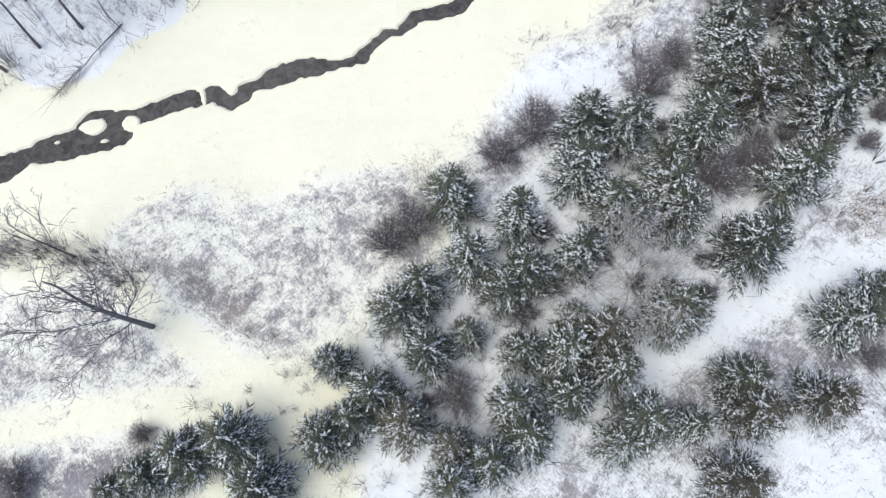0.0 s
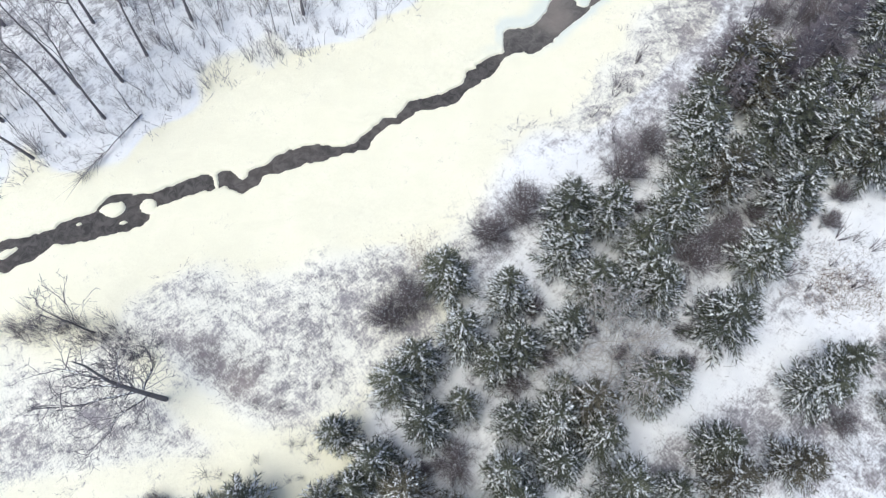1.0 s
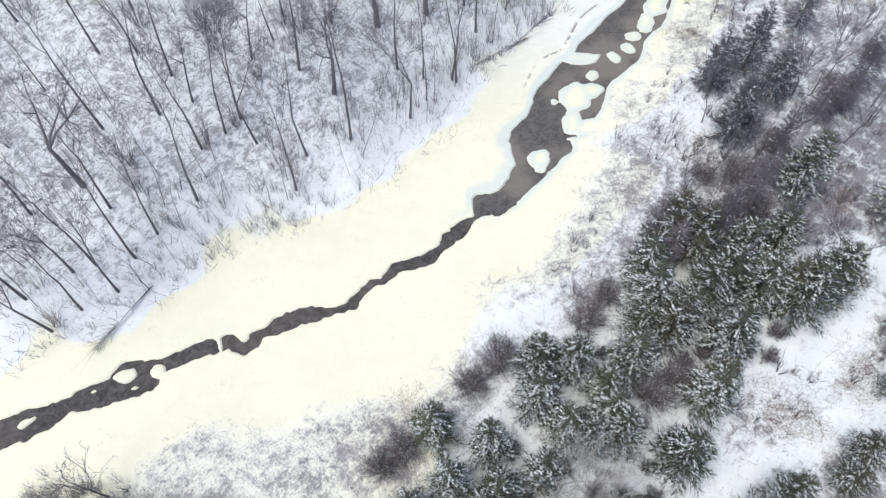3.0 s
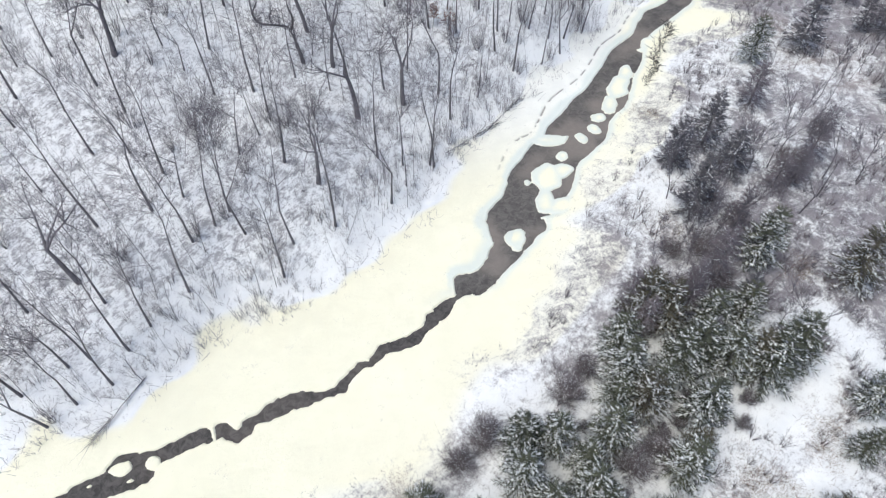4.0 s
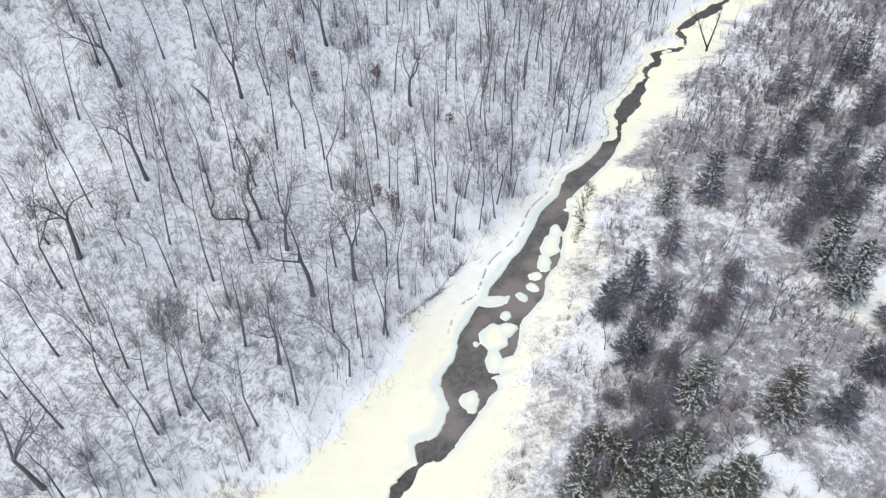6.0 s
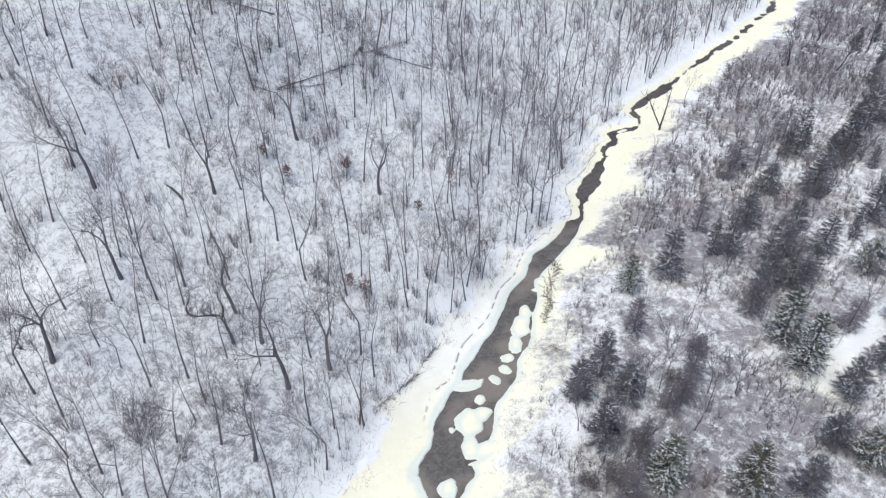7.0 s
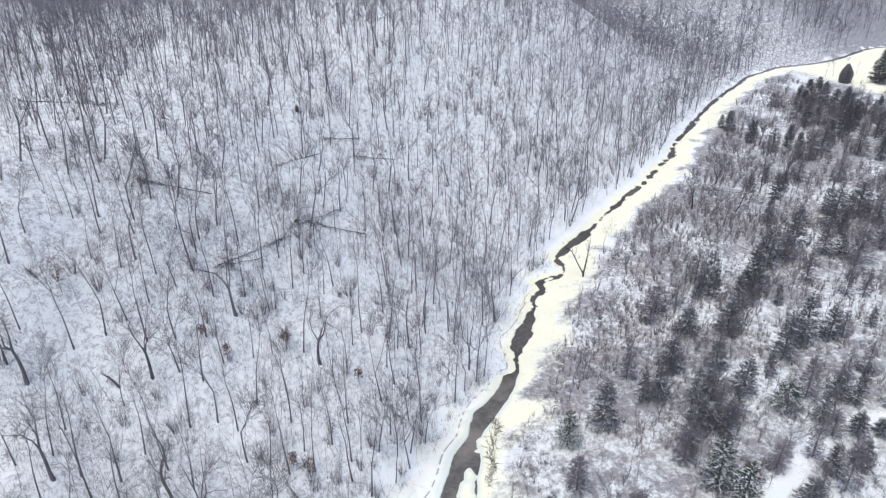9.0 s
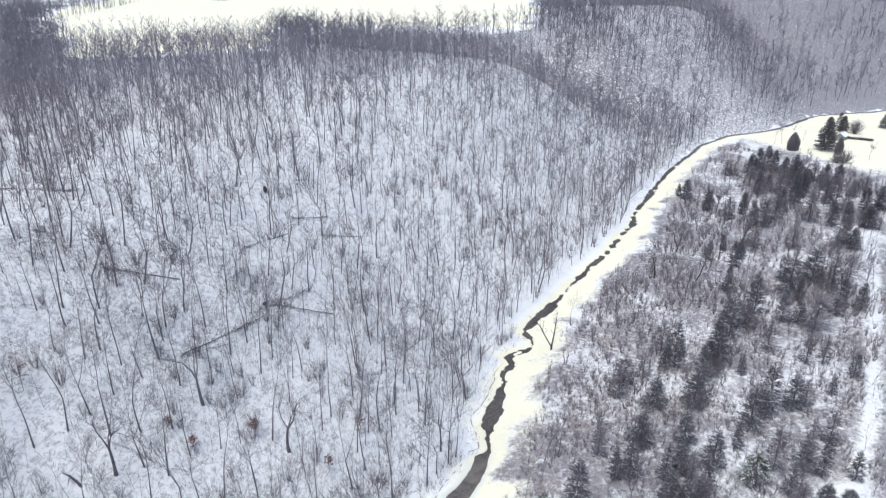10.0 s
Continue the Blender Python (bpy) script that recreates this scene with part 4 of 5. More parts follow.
SNOWY = [conifer_thing("green conifer with boughs heavily laden with snow", conifer_shape(310 + k, 10.0, 4.6, 0.52), M_NEEDLE) for k in range(3)]
OLIVE = [conifer_thing("olive-brown conifer flecked with snow clumps", conifer_shape(320 + k, 9.5, 4.8, 0.42), M_OLIVE) for k in range(2)]
DEEP = [conifer_thing("dark blackish-green conifer with little snow", conifer_shape(340 + k, 11.0, 5.0, 0.22, 0.66, 26, 0.62, 0.03), M_HAZED_NEEDLE) for k in range(5)]
LARCH = [conifer_thing("purplish-brown bare larch with thin dense twigs", conifer_shape(330 + k, 10.5, 4.8, 0.07, 0.6, 20, 0.55, 0.018), M_LARCH) for k in range(3)]
FIRS = [conifer_thing("slim dark conifer in a crowded far stand", conifer_shape(350 + k, 13.0, 6.0, 0.1, 0.5, 24, 0.5, 0.05), M_HAZED_NEEDLE) for k in range(3)]
FAR_LARCHES = [conifer_thing("tall purplish larch in a crowded far stand", conifer_shape(335 + k, 11.0, 5.0, 0.08, 0.62, 20, 0.45, 0.028), M_LARCH) for k in range(3)]
# x, y and crown width
DARK_ROWS = [(-9.6, 9.1, 3.4), (-4.7, 13, 4.6), (-2.7, 15.1, 4.2), (-0.1, 23.1, 4.8), (11.6, 29.5, 5.2), (18.3, 26.7, 4), (13.3, 22.2, 4.7), (24.5, 18.4, 5.6), (5.9, 16, 4.7),
             (3.8, 14.8, 3.7), (1.2, 11.3, 3.2), (-1.9, 9.8, 4.3), (5.5, 10, 3.7), (12.7, 8.6, 4.2), (16.9, 12.7, 4.8), (18.8, 13.4, 3.9), (8.8, 6.4, 4.1), (5.4, 3.2, 4.5),
             (2.8, 1.4, 4), (-6.3, 6.5, 4.5), (-10.1, 3.1, 4.3), (-7.8, 4.5, 3.6), (-17.1, 3.1, 4.8), (-20, 1.8, 4.8), (-22.9, 0.6, 3.9)]
DARK_MORE = [(-25.1, -0.4, 3.4), (-14.4, -0.2, 4.6), (14.1, 4.5, 4.8), (22.3, 7.7, 4.0), (34.4, 14.5, 4.2), (21.7, 29.1, 5.4), (25.8, 40.8, 5.2), (31.8, 36.8, 5.4), (34.5, 38.4, 5.8),
             (37.8, 42.4, 5.4), (42.5, 35, 6.2), (46.5, 37.6, 6), (49.9, 24.5, 3.6), (42.4, 43.4, 5), (28.8, 34.6, 4.2), (23.5, 33.5, 4.2)]
SNOWY_ROWS = [(1.1, 17.3, 4.5), (5.4, 20.7, 4.3), (10.6, 25.4, 5), (15.3, 29.2, 4.7), (25.4, 36.9, 5.4), (33.1, 30.8, 5.4), (38.2, 36.7, 5.6), (28.9, 24.5, 5.4), (18.2, 23.5, 5),
              (15.6, 20.9, 4), (10.4, 18, 4.3), (9.6, 12.7, 3), (8.8, 10, 4.6), (4.7, 5.8, 4.1), (-0.2, -0.2, 4), (12.7, 2.6, 3.7), (18.4, 4.3, 3.3), (31.5, 12.6, 4.9),
              (18.9, 21.2, 4.5), (-9.5, 4.2, 2.8)]
OLIVE_ROWS = [(11.6, 10.9, 4.7), (-3.7, 4.3, 4.9), (-0.2, 2.6, 3.6), (20.5, 0.2, 4.8), (22.8, 4.7, 4.6), (28.2, 6.2, 4.6), (30.8, 26.4, 4.4), (29.6, 44.8, 6), (32.1, 43.2, 5.4),
              (40.9, 36.4, 5.2), (26.8, 32.4, 5.2)]
# x, y, crown width and height
DEEP_NEAR = [(42.0, 61.7, 5.8, 11.4), (42.4, 71.5, 5.6, 10.2), (48.5, 75.2, 5.8, 11.8), (50.4, 69.2, 6.2, 9.2), (67.5, 44.8, 6.0, 9.3), (73.8, 96.7, 6.8, 13.0), (77.8, 51.8, 5.4, 7.7), (87.5, 59.7, 6.3, 10.0), (90.0, 100.0, 5.6, 9.6),
             (91.8, 88.7, 5.8, 9.3), (97.2, 63.5, 6.1, 7.4), (99.9, 108.4, 6.4, 9.9), (101.7, 96.7, 5.5, 8.3), (109.4, 94.6, 6.3, 10.9), (109.8, 104.1, 5.8, 9.0), (113.6, 119.3, 6.9, 8.7), (115.3, 68.0, 5.5, 7.6), (122.4, 75.0, 5.0, 6.6),
             (124.2, 116.4, 7.9, 10.2), (127.5, 73.1, 5.1, 4.3),
             (42.5, 44.3, 3.8, 10.1), (35.6, 39.0, 3.6, 9.7), (48.5, 53.9, 3.7, 8.0)]
DEEP_MID = [(128.7, 85.7, 6.8, 7.5), (128.9, 102.0, 7.7, 11.6), (135.2, 124.9, 6.7, 9.6), (135.9, 137.1, 6.3, 11.9), (136.3, 78.2, 4.6, 7.3), (138.8, 105.4, 8.2, 13.1), (146.0, 104.0, 7.5, 9.0), (146.4, 131.1, 9.7, 12.8), (146.7, 121.9, 3.5, 6.3),
            (160.6, 103.8, 3.5, 5.9), (160.9, 140.5, 8.5, 13.3), (166.8, 148.2, 5.0, 9.9), (174.3, 107.6, 4.9, 7.5), (180.8, 149.3, 8.3, 13.8), (183.8, 140.8, 6.2, 11.7), (187.1, 137.3, 6.2, 7.9), (204.2, 156.1, 10.1, 14), (211.1, 164.4, 7.0, 9.8),
            (220.6, 159.9, 11.8, 12.4)]
LARCH_ROWS = [(64.2, 70.9, 4.9, 10.5), (58.9, 65.7, 4.4, 7.8), (88.2, 109.2, 4.9, 10.6), (83.4, 82.2, 6.1, 9.2), (99.4, 87.2, 5.9, 7.0), (98.9, 73.5, 5.3, 8.3), (59.2, 83.4, 6.2, 9.3), (112.7, 131.1, 8.0, 9.9), (120.2, 132.2, 6.5, 9.3),
              (188.8, 132.5, 12.3, 13.7), (169.4, 142.6, 7.9, 9.7), (164.5, 129.0, 5.7, 10.3), (150.3, 103.6, 5.1, 8.1), (204.4, 137.3, 7.6, 7.8), (121.9, 88.2, 5.6, 13.1), (142.4, 90.0, 5.1, 9.4), (117.3, 76.6, 6.4, 7.5), (107.3, 64.4, 5.9, 14),
              (220.5, 151.6, 9.4, 14), (229.3, 151.6, 7.2, 14), (191.1, 158.8, 7.0, 8.7), (168.2, 118.4, 4.9, 10.0), (172.8, 116.4, 4.9, 10.0), (134.2, 141.1, 6.5, 11.3), (107.5, 126.5, 6.0, 11.0)]
LARCH_NEAR = [(44.1, 37.8, 4.1, 7.9), (47.4, 37.2, 3.8, 6.9), (28.2, 46.0, 4.4, 10.1), (35.5, 44.9, 4.5, 12.0), (40.6, 48.7, 4.6, 12.6), (45.4, 55.8, 4.0, 13.5), (29.3, 42.8, 4.5, 9.5), (37.5, 48.3, 4.1, 8.5), (42.3, 52.6, 4.3, 8.2), (55.8, 65.2, 4.9, 7.2),
              (60.4, 67.1, 4.2, 5.8)]
LADEN_ROWS = [(47.9, 52.2, 5.7, 11.9), (85.2, 74.3, 6.5, 12.2), (83.8, 66.7, 6.4, 13.4), (63.7, 94.7, 5.0, 9.3), (114.4, 87.0, 7.0, 8.0),
             (39.3, 37.6, 3.3, 7.5), (31.7, 44.6, 3.7, 8.7), (53.9, 30.2, 5.4, 8.7), (34.8, 32.1, 3.4, 7.4)]
RUDDY_ROWS = [(59.8, 47.6, 6.5, 12.1), (81.2, 47.2, 6.5, 9.9), (50.4, 24.8, 3.3, 6.1), (41.6, 15.5, 4.3, 5.0), (44.2, 18.4, 4.4, 5.0), (39.4, 11.1, 3.6, 5.0)]
FIR_ROWS = [(310.2, 274.6, 6.5, 11.7), (317.4, 275.8, 6.6, 14.0), (323.3, 275.3, 7.0, 14.4), (322.3, 269.9, 5.9, 13.6), (317.8, 259.1, 7.2, 12.5), (312.6, 248.9, 6.4, 15.0), (288.4, 226.5, 7.2, 17.9), (301.5, 232.7, 6.8, 15.9),
            (322.5, 253.1, 5.8, 11.6), (320.4, 245.6, 6.4, 9.0), (321.5, 237.3, 6.5, 14.0), (335.1, 239.6, 6.0, 12.0), (311.9, 225.8, 5.5, 12.0), (246.3, 254.8, 6.0, 9.9), (241.8, 235.7, 4.8, 11.0), (253.2, 225.2, 4.8, 10.9),
            (284.2, 245.0, 5.4, 12.6), (294.0, 247.5, 5.5, 9.8), (291.8, 189.8, 9.0, 10.3), (319.3, 203.7, 7.7, 12.0), (264.3, 180.6, 5.4, 12.1), (262.0, 174.8, 5.8, 9.6), (286.2, 196.2, 5.1, 11.1), (245.2, 258.9, 3.4, 6.7),
            (275.9, 222.8, 5.6, 11.5), (246.2, 212.5, 4.8, 12.0), (277.5, 197.0, 5.4, 12.9), (305.4, 201.4, 6.0, 13.0), (304.0, 266.0, 5.6, 12.0), (329.0, 262.0, 5.6, 12.0), (459.5, 335.8, 5.4, 11.0)]
FAR_LARCH_ROWS = [(243.2, 223.6, 7.9, 11.0), (249.9, 209.5, 8.5, 14.0), (261.6, 213.9, 8.6, 13.6), (299.4, 213.0, 9.6, 17.0), (303.9, 221.3, 9.0, 15.2), (300.2, 207.5, 8.0, 15.1), (274.4, 206.3, 8.7, 15.0), 
                  (226.3, 192.6, 6.7, 10.9), (240.4, 186.0, 7.3, 10.9), (258.2, 179.0, 6.5, 11.1), (324.8, 221.9, 7.3, 9.7), (339.2, 226.3, 8.2, 8.2), (298.4, 278.2, 8.6, 8.6),
                  (291.8, 257.7, 8.5, 11.1), (303.0, 260.8, 9.1, 11.9), (294.9, 240.5, 9.0, 12.1), (310.0, 240.0, 8.0, 12.0), (330.0, 250.0, 8.0, 10.0)]


def place(models, rows, width, height, stood=False):
    """Copies of the models at rows of x, y, crown width and height; the models themselves take the first places unless they stand already."""
    for k, (x, y, w, h) in enumerate(rows):
        model = models[k % len(models)]
        fresh = k < len(models) and not stood
        a, b = (1.0, 1.0) if fresh else (model.scale[0], model.scale[2])
        m = Matrix.LocRotScale((x, y, float(land(x, y)) - 0.05), Euler((rng.normal(0, 0.02), rng.normal(0, 0.02), rng.uniform(0, 6.28))), (w / width / a, w / width / a, h / height / b))
        if fresh:
            model.matrix_basis = m
        else:
            copy_thing(model, m)


def grown_rows(rows):
    """Adds to rows of x, y and crown width the height that such a young tree has."""
    return [(x, y, w, 3.4 + 1.22 * w + rng.normal(0, 0.5)) for x, y, w in rows]


place(DARK, grown_rows(DARK_ROWS + DARK_MORE), 4.1, 10.5)
place(SNOWY, grown_rows(SNOWY_ROWS) + LADEN_ROWS, 4.1, 10.0)
place(OLIVE, grown_rows(OLIVE_ROWS) + RUDDY_ROWS, 4.5, 9.5)
place(DEEP, DEEP_NEAR + [(x, y, 0.85 * w, 1.12 * h) for x, y, w, h in DEEP_MID], 4.7, 10.6)
place(LARCH, LARCH_ROWS + LARCH_NEAR, 5.0, 10.5)
place(FIRS, FIR_ROWS, 5.6, 13.0)
place(FAR_LARCHES, FAR_LARCH_ROWS, 5.0, 11.0)
PLANTED = [r[:2] for r in DEEP_NEAR + DEEP_MID + LARCH_ROWS + LARCH_NEAR + LADEN_ROWS + RUDDY_ROWS + FIR_ROWS + FAR_LARCH_ROWS]
# younger trees that close up the planted rows
PLANT_LINES = (((80, 80), (110, 104), (146, 131), (170, 149)), ((88, 100), (114, 119), (136, 137)), ((96, 86), (109, 95), (129, 103), (150, 112)), ((99, 64), (118, 78), (142, 91)))
row_fill = spread(84, 76, 172, 60, 150, 2.9, lambda x, y, r: np.min([along(x, y, line) for line in PLANT_LINES], axis=0) < 2.4, 75, PLANTED)
place(DEEP, [(x, y, rng.uniform(3.0, 4.2), rng.uniform(8.0, 11.5)) for x, y in row_fill[::2]], 4.7, 10.6, True)
place(LARCH, [(x, y, rng.uniform(3.2, 4.6), rng.uniform(7.0, 10.0)) for x, y in row_fill[1::4]], 5.0, 10.5, True)
more = spread(22, 185, 330, 130, 260, 3.6, lambda x, y, r: (stream_at(x, y)[0] < -26) & (stream_at(x, y)[0] > -150) & (lumps(x, y, 26, 51) > 0.42), 12, PLANTED)
wood("far_conifers", "slim dark conifers scattered through the far brush", [[s.arrays() for s in conifer_shape(360 + k, 13.0, 6.0, 0.06, 0.6, 12, 0.55, 0.09)] for k in range(4)], more, 0.45, 0.95, 49, (M_BARK, M_HAZED_NEEDLE, M_CLUMP))

# ---- thickets and grass ----


def bush_shape(seed, stems, height, width):
    """Fine twigs that fill a lumpy dome, and the snow caught in them."""
    g = np.random.default_rng(seed)
    twigs, load = Soup(), Soup()
    t, f = g.uniform(0, 6.283, stems), np.sqrt(g.uniform(0.0, 1.0, stems))
    lump = 1 + 0.16 * np.sin(3 * t + seed) + 0.1 * np.sin(5 * t + 2 * seed)
    end = np.stack([np.cos(t) * f * lump * width / 2, np.sin(t) * f * lump * width / 2, height * np.sqrt(np.maximum(1 - 0.85 * f * f, 0.1)) * g.uniform(0.72, 1.05, stems)], 1)
    root = end * np.array([0.15, 0.15, 0]) + np.array([0, 0, -0.1])
    twigs.spikes(root, end, 0.022)
    for n, size, thick in ((9, 0.26, 0.014), (16, 0.14, 0.011)):
        u = g.uniform(0.3, 1.0, (stems, n))[:, :, None]
        a = (root[:, None] + (end - root)[:, None] * u).reshape(-1, 3)
        way = np.repeat(end / np.linalg.norm(end, axis=1, keepdims=True), n, axis=0) + g.normal(0, 0.8, (stems * n, 3)) + np.array([0, 0, 0.15])
        twigs.spikes(a, a + way * (height * size * g.uniform(0.4, 1.0, stems * n))[:, None], thick)
    c = int(stems * 1.6)
    k = g.integers(0, stems, c)
    spot = root[k] + (end[k] - root[k]) * g.uniform(0.55, 0.98, c)[:, None] + g.normal(0, 0.12, (c, 3))
    load.clumps(spot, g.normal(0, 1, (c, 3)) * np.array([1, 1, 0.3]), g.uniform(0.05, 0.16, c), g.uniform(0.025, 0.06, c), g.uniform(0.02, 0.05, c))
    return twigs, load


def thicket_thing(shape):
    root = tagged(new("thicket"), "dense purplish-brown leafless thicket dusted with snow", "shrub", "thickets by the conifers")
    tagged(part("crown", shape[0].mesh("crown", M_THICKET), root), kind="stuff")
    tagged(part("snow_load", shape[1].mesh("snow_load", M_CLUMP), root, "specks of snow caught in twigs"), kind="stuff")
    return root


THICKETS = [thicket_thing(bush_shape(400 + k, 110, 4.2, 4.6)) for k in range(4)]
THICKET_ROWS = [(-3.7, 21.7, 1), (-5.7, 19.8, 0.9), (4.1, 28.3, 0.9), (7.4, 31, 1.05), (18.1, 35.3, 1.1), (21.1, 38.5, 0.8), (23.6, 25.6, 1.1), (26.8, 27.2, 1), (5.7, 13.5, 0.7), (0.3, 6.8, 0.9), (34.4, 9.6, 0.6),
                (-34.9, -0.2, 0.9), (-25.2, 3.7, 0.5), (36, 48, 1), (45.3, 62.9, 0.9), (41, 55, 1), (42, 49, 0.9), (60, 70.1, 0.8), (67.4, 75.6, 0.8), (37, 55, 0.8), (48, 60, 0.9)]
grown = [r[:2] for r in DARK_ROWS + DARK_MORE + SNOWY_ROWS + OLIVE_ROWS + THICKET_ROWS + LARCH_NEAR + DEEP_NEAR]
fill = spread(30, -12, 48, -1, 46, 2.4, lambda x, y, r: along(x, y, STAND_LINE) < 8.5, 29, grown)
stand(THICKETS, THICKET_ROWS + [(x, y, rng.uniform(0.35, 0.62)) for x, y in fill], rng)


def hazel_shape(seed, n=22, side=7, thick=0.024):
    """A loose vase of fine stems with finer side twigs."""
    g = np.random.default_rng(seed)
    s = Soup()
    t, f = g.uniform(0, 6.283, n), g.uniform(0.15, 1.0, n)
    root = np.stack([np.cos(t) * 0.25, np.sin(t) * 0.25, np.full(n, -0.1)], 1)
    end = np.stack([np.cos(t) * f * 1.7, np.sin(t) * f * 1.7, g.uniform(2.2, 4.2, n)], 1)
    s.spikes(root, end, thick)
    u = g.uniform(0.3, 1.0, (n, side))[:, :, None]
    a = (root[:, None] + (end - root)[:, None] * u).reshape(-1, 3)
    v = np.repeat((end - root) / np.linalg.norm(end - root, axis=1, keepdims=True), side, axis=0) + g.normal(0, 0.5, (n * side, 3))
    s.spikes(a, a + v * g.uniform(0.4, 1.1, n * side)[:, None], thick * 0.6)
    return s


def open_ground(x, y, r, low, high, side=-5):
    d, w = stream_at(x, y)
    return (d < side) & (grassy(x, y, d) > r.uniform(low, high, x.shape))


inner = spread(300, -24, 66, -6, 78, 0.95, lambda x, y, r: along(x, y, ((-22, -1), (2, 10), (14, 22), (38, 42), (62, 78))) < r.uniform(3, 12, x.shape), 37)
stuff("stand_brush", "purplish bare brush filling gaps between young conifers", "brushwood", [hazel_shape(820 + k, 14, 6, 0.028) for k in range(6)], inner, 0.25, 0.6, 38, M_BRUSH)
brush = spread(6200, -30, 230, -20, 200, 1.0, lambda x, y, r: open_ground(x, y, r, 0.3, 0.95, -9) & (lumps(x, y, 13, 61) > r.uniform(0.2, 0.75, x.shape)) & (x + y > 56), 13)
stuff("brushwood", "low purplish-brown brushwood over snowy valley floor", "brushwood", [hazel_shape(420 + k, 8, 4, 0.055) for k in range(8)], brush, 0.3, 0.8, 14, M_THICKET)
tufts = spread(5000, -60, 75, -20, 100, 0.45, lambda x, y, r: open_ground(x, y, r, 0.1, 1.1), 15)
stuff("dry_grass", "dry straw-coloured grass stems poking through snow", "grass", [brush_shape(440 + k, 3, 0.8, 0.9, 0.016) for k in range(8)], tufts, 0.5, 1.3, 16, M_STRAW)
saplings = spread(620, 30, 330, 30, 300, 1.8, lambda x, y, r: (stream_at(x, y)[0] < -12) & (lumps(x, y, 15, 62) > r.uniform(0.2, 0.9, x.shape)), 17)
wood("valley_saplings", "slender leafless saplings on the valley floor", [light_shape(460 + k, 8, 0.06, 8, 4, 0.3, 3, 3, 0.03) for k in range(6)], saplings, 0.6, 1.2, 18)

meadow_brush = np.array([(-43 + 16 * t, 19.8 - 3 * t * t) for t in np.linspace(0, 1, 70)]) + np.random.default_rng(66).normal(0, 0.75, (70, 2))
stuff("meadow_brush", "low dark brush along an old meadow edge", "brushwood", [hazel_shape(490 + k, 16, 6, 0.022) for k in range(5)], meadow_brush, 0.35, 0.7, 20, M_BRUSH)
rim = spread(1250, -62, 60, 28, 125, 0.7, lambda x, y, r: (stream_at(x, y)[0] > foot(x, y) - 1) & (stream_at(x, y)[0] < foot(x, y) + r.uniform(2, 14, x.shape)) & (lumps(x, y, 6, 63) > r.uniform(0.2, 0.9, x.shape)), 21)
stuff("edge_brush", "tangled leafless brush along the foot of the hill", "brushwood", [hazel_shape(495 + k, 9, 6, 0.03) for k in range(6)], rim, 0.4, 1.0, 22, M_TWIG)
rows_of_larch = spread(220, 28, 145, 40, 142, 1.5, lambda x, y, r: (along(x, y, ((34, 46), (39, 56), (46, 64))) < r.uniform(1, 8, x.shape)) & (stream_at(x, y)[0] < -14), 45)
wood("larch_rows", "dense purplish rows of young bare larches", [light_shape(475 + k, 8.5, 0.07, 22, 3, 0.1, 3, 3, 0.03) for k in range(6)], rows_of_larch, 0.6, 1.15, 46, (M_BARK, M_BRUSH))
larches = spread(230, 165, 350, 110, 285, 1.8, lambda x, y, r: (stream_at(x, y)[0] < -20) & (stream_at(x, y)[0] > -95) & (lumps(x, y, 13, 64) > r.uniform(0.3, 0.75, x.shape)), 31, PLANTED)
wood("larch_stand", "purplish bare larches packed between dark conifers", [light_shape(470 + k, 11, 0.09, 24, 3, 0.12, 3, 3, 0.034) for k in range(6)], larches, 0.6, 1.15, 32, (M_BARK, M_BRUSH))
far_larch = spread(90, 262, 356, 205, 290, 2.2, lambda x, y, r: (stream_at(x, y)[0] < -28) & (0.75 * (x - 300) - 0.66 * (y - 235) > -34) & (lumps(x, y, 11, 54) > r.uniform(0.2, 0.7, x.shape)), 55)
wood("far_larches", "purplish bare larches among conifers before the yard", [light_shape(478 + k, 11, 0.1, 40, 3, 0.08, 2, 3, 0.045) for k in range(5)], far_larch, 0.55, 1.05, 56, (M_BARK, M_LARCH))
masses = spread(1150, 96, 362, 110, 325, 2.0, lambda x, y, r: (stream_at(x, y)[0] < -13 - 3 * lumps(x, y, 9, 77)) & (stream_at(x, y)[0] > -120) & (x + 0.35 * (y - 310) < 354) & (lumps(x, y, 12, 78) > r.uniform(0.25, 0.7, x.shape)), 79)
stuff("far_brushwood", "rounded purplish masses of brush on the far valley floor", "brushwood", [hazel_shape(850 + k, 12, 6, 0.06) for k in range(6)], masses, 0.5, 1.15, 80, M_LARCH)
debris = np.array([(44.5 + 9 * t + 0.8 * math.sin(9 * t), 91.5 + 16.5 * t + 0.8 * math.cos(7 * t)) for t in np.linspace(0, 1, 34)])
stuff("bank_debris", "dark twigs and flood debris frozen along the bank", "debris", [brush_shape(480 + k, 12, 0.6, 1.5, 0.055) for k in range(4)], debris, 0.5, 1.1, 19, M_GLOOM)

hazel = spread(480, -70, 230, 36, 260, 2.4, lambda x, y, r: (stream_at(x, y)[0] > foot(x, y) + 1) & (lumps(x, y, 11, 65) + 0.35 * (stream_at(x, y)[0] < foot(x, y) + 9) * (y > 85) > r.uniform(0.42, 0.95, x.shape)), 35)
stuff("hazel_bushes", "hazy leafless bushes of fine grey twigs under trees", "shrub", [hazel_shape(800 + k) for k in range(6)], hazel, 0.6, 1.5, 36, M_TWIG)

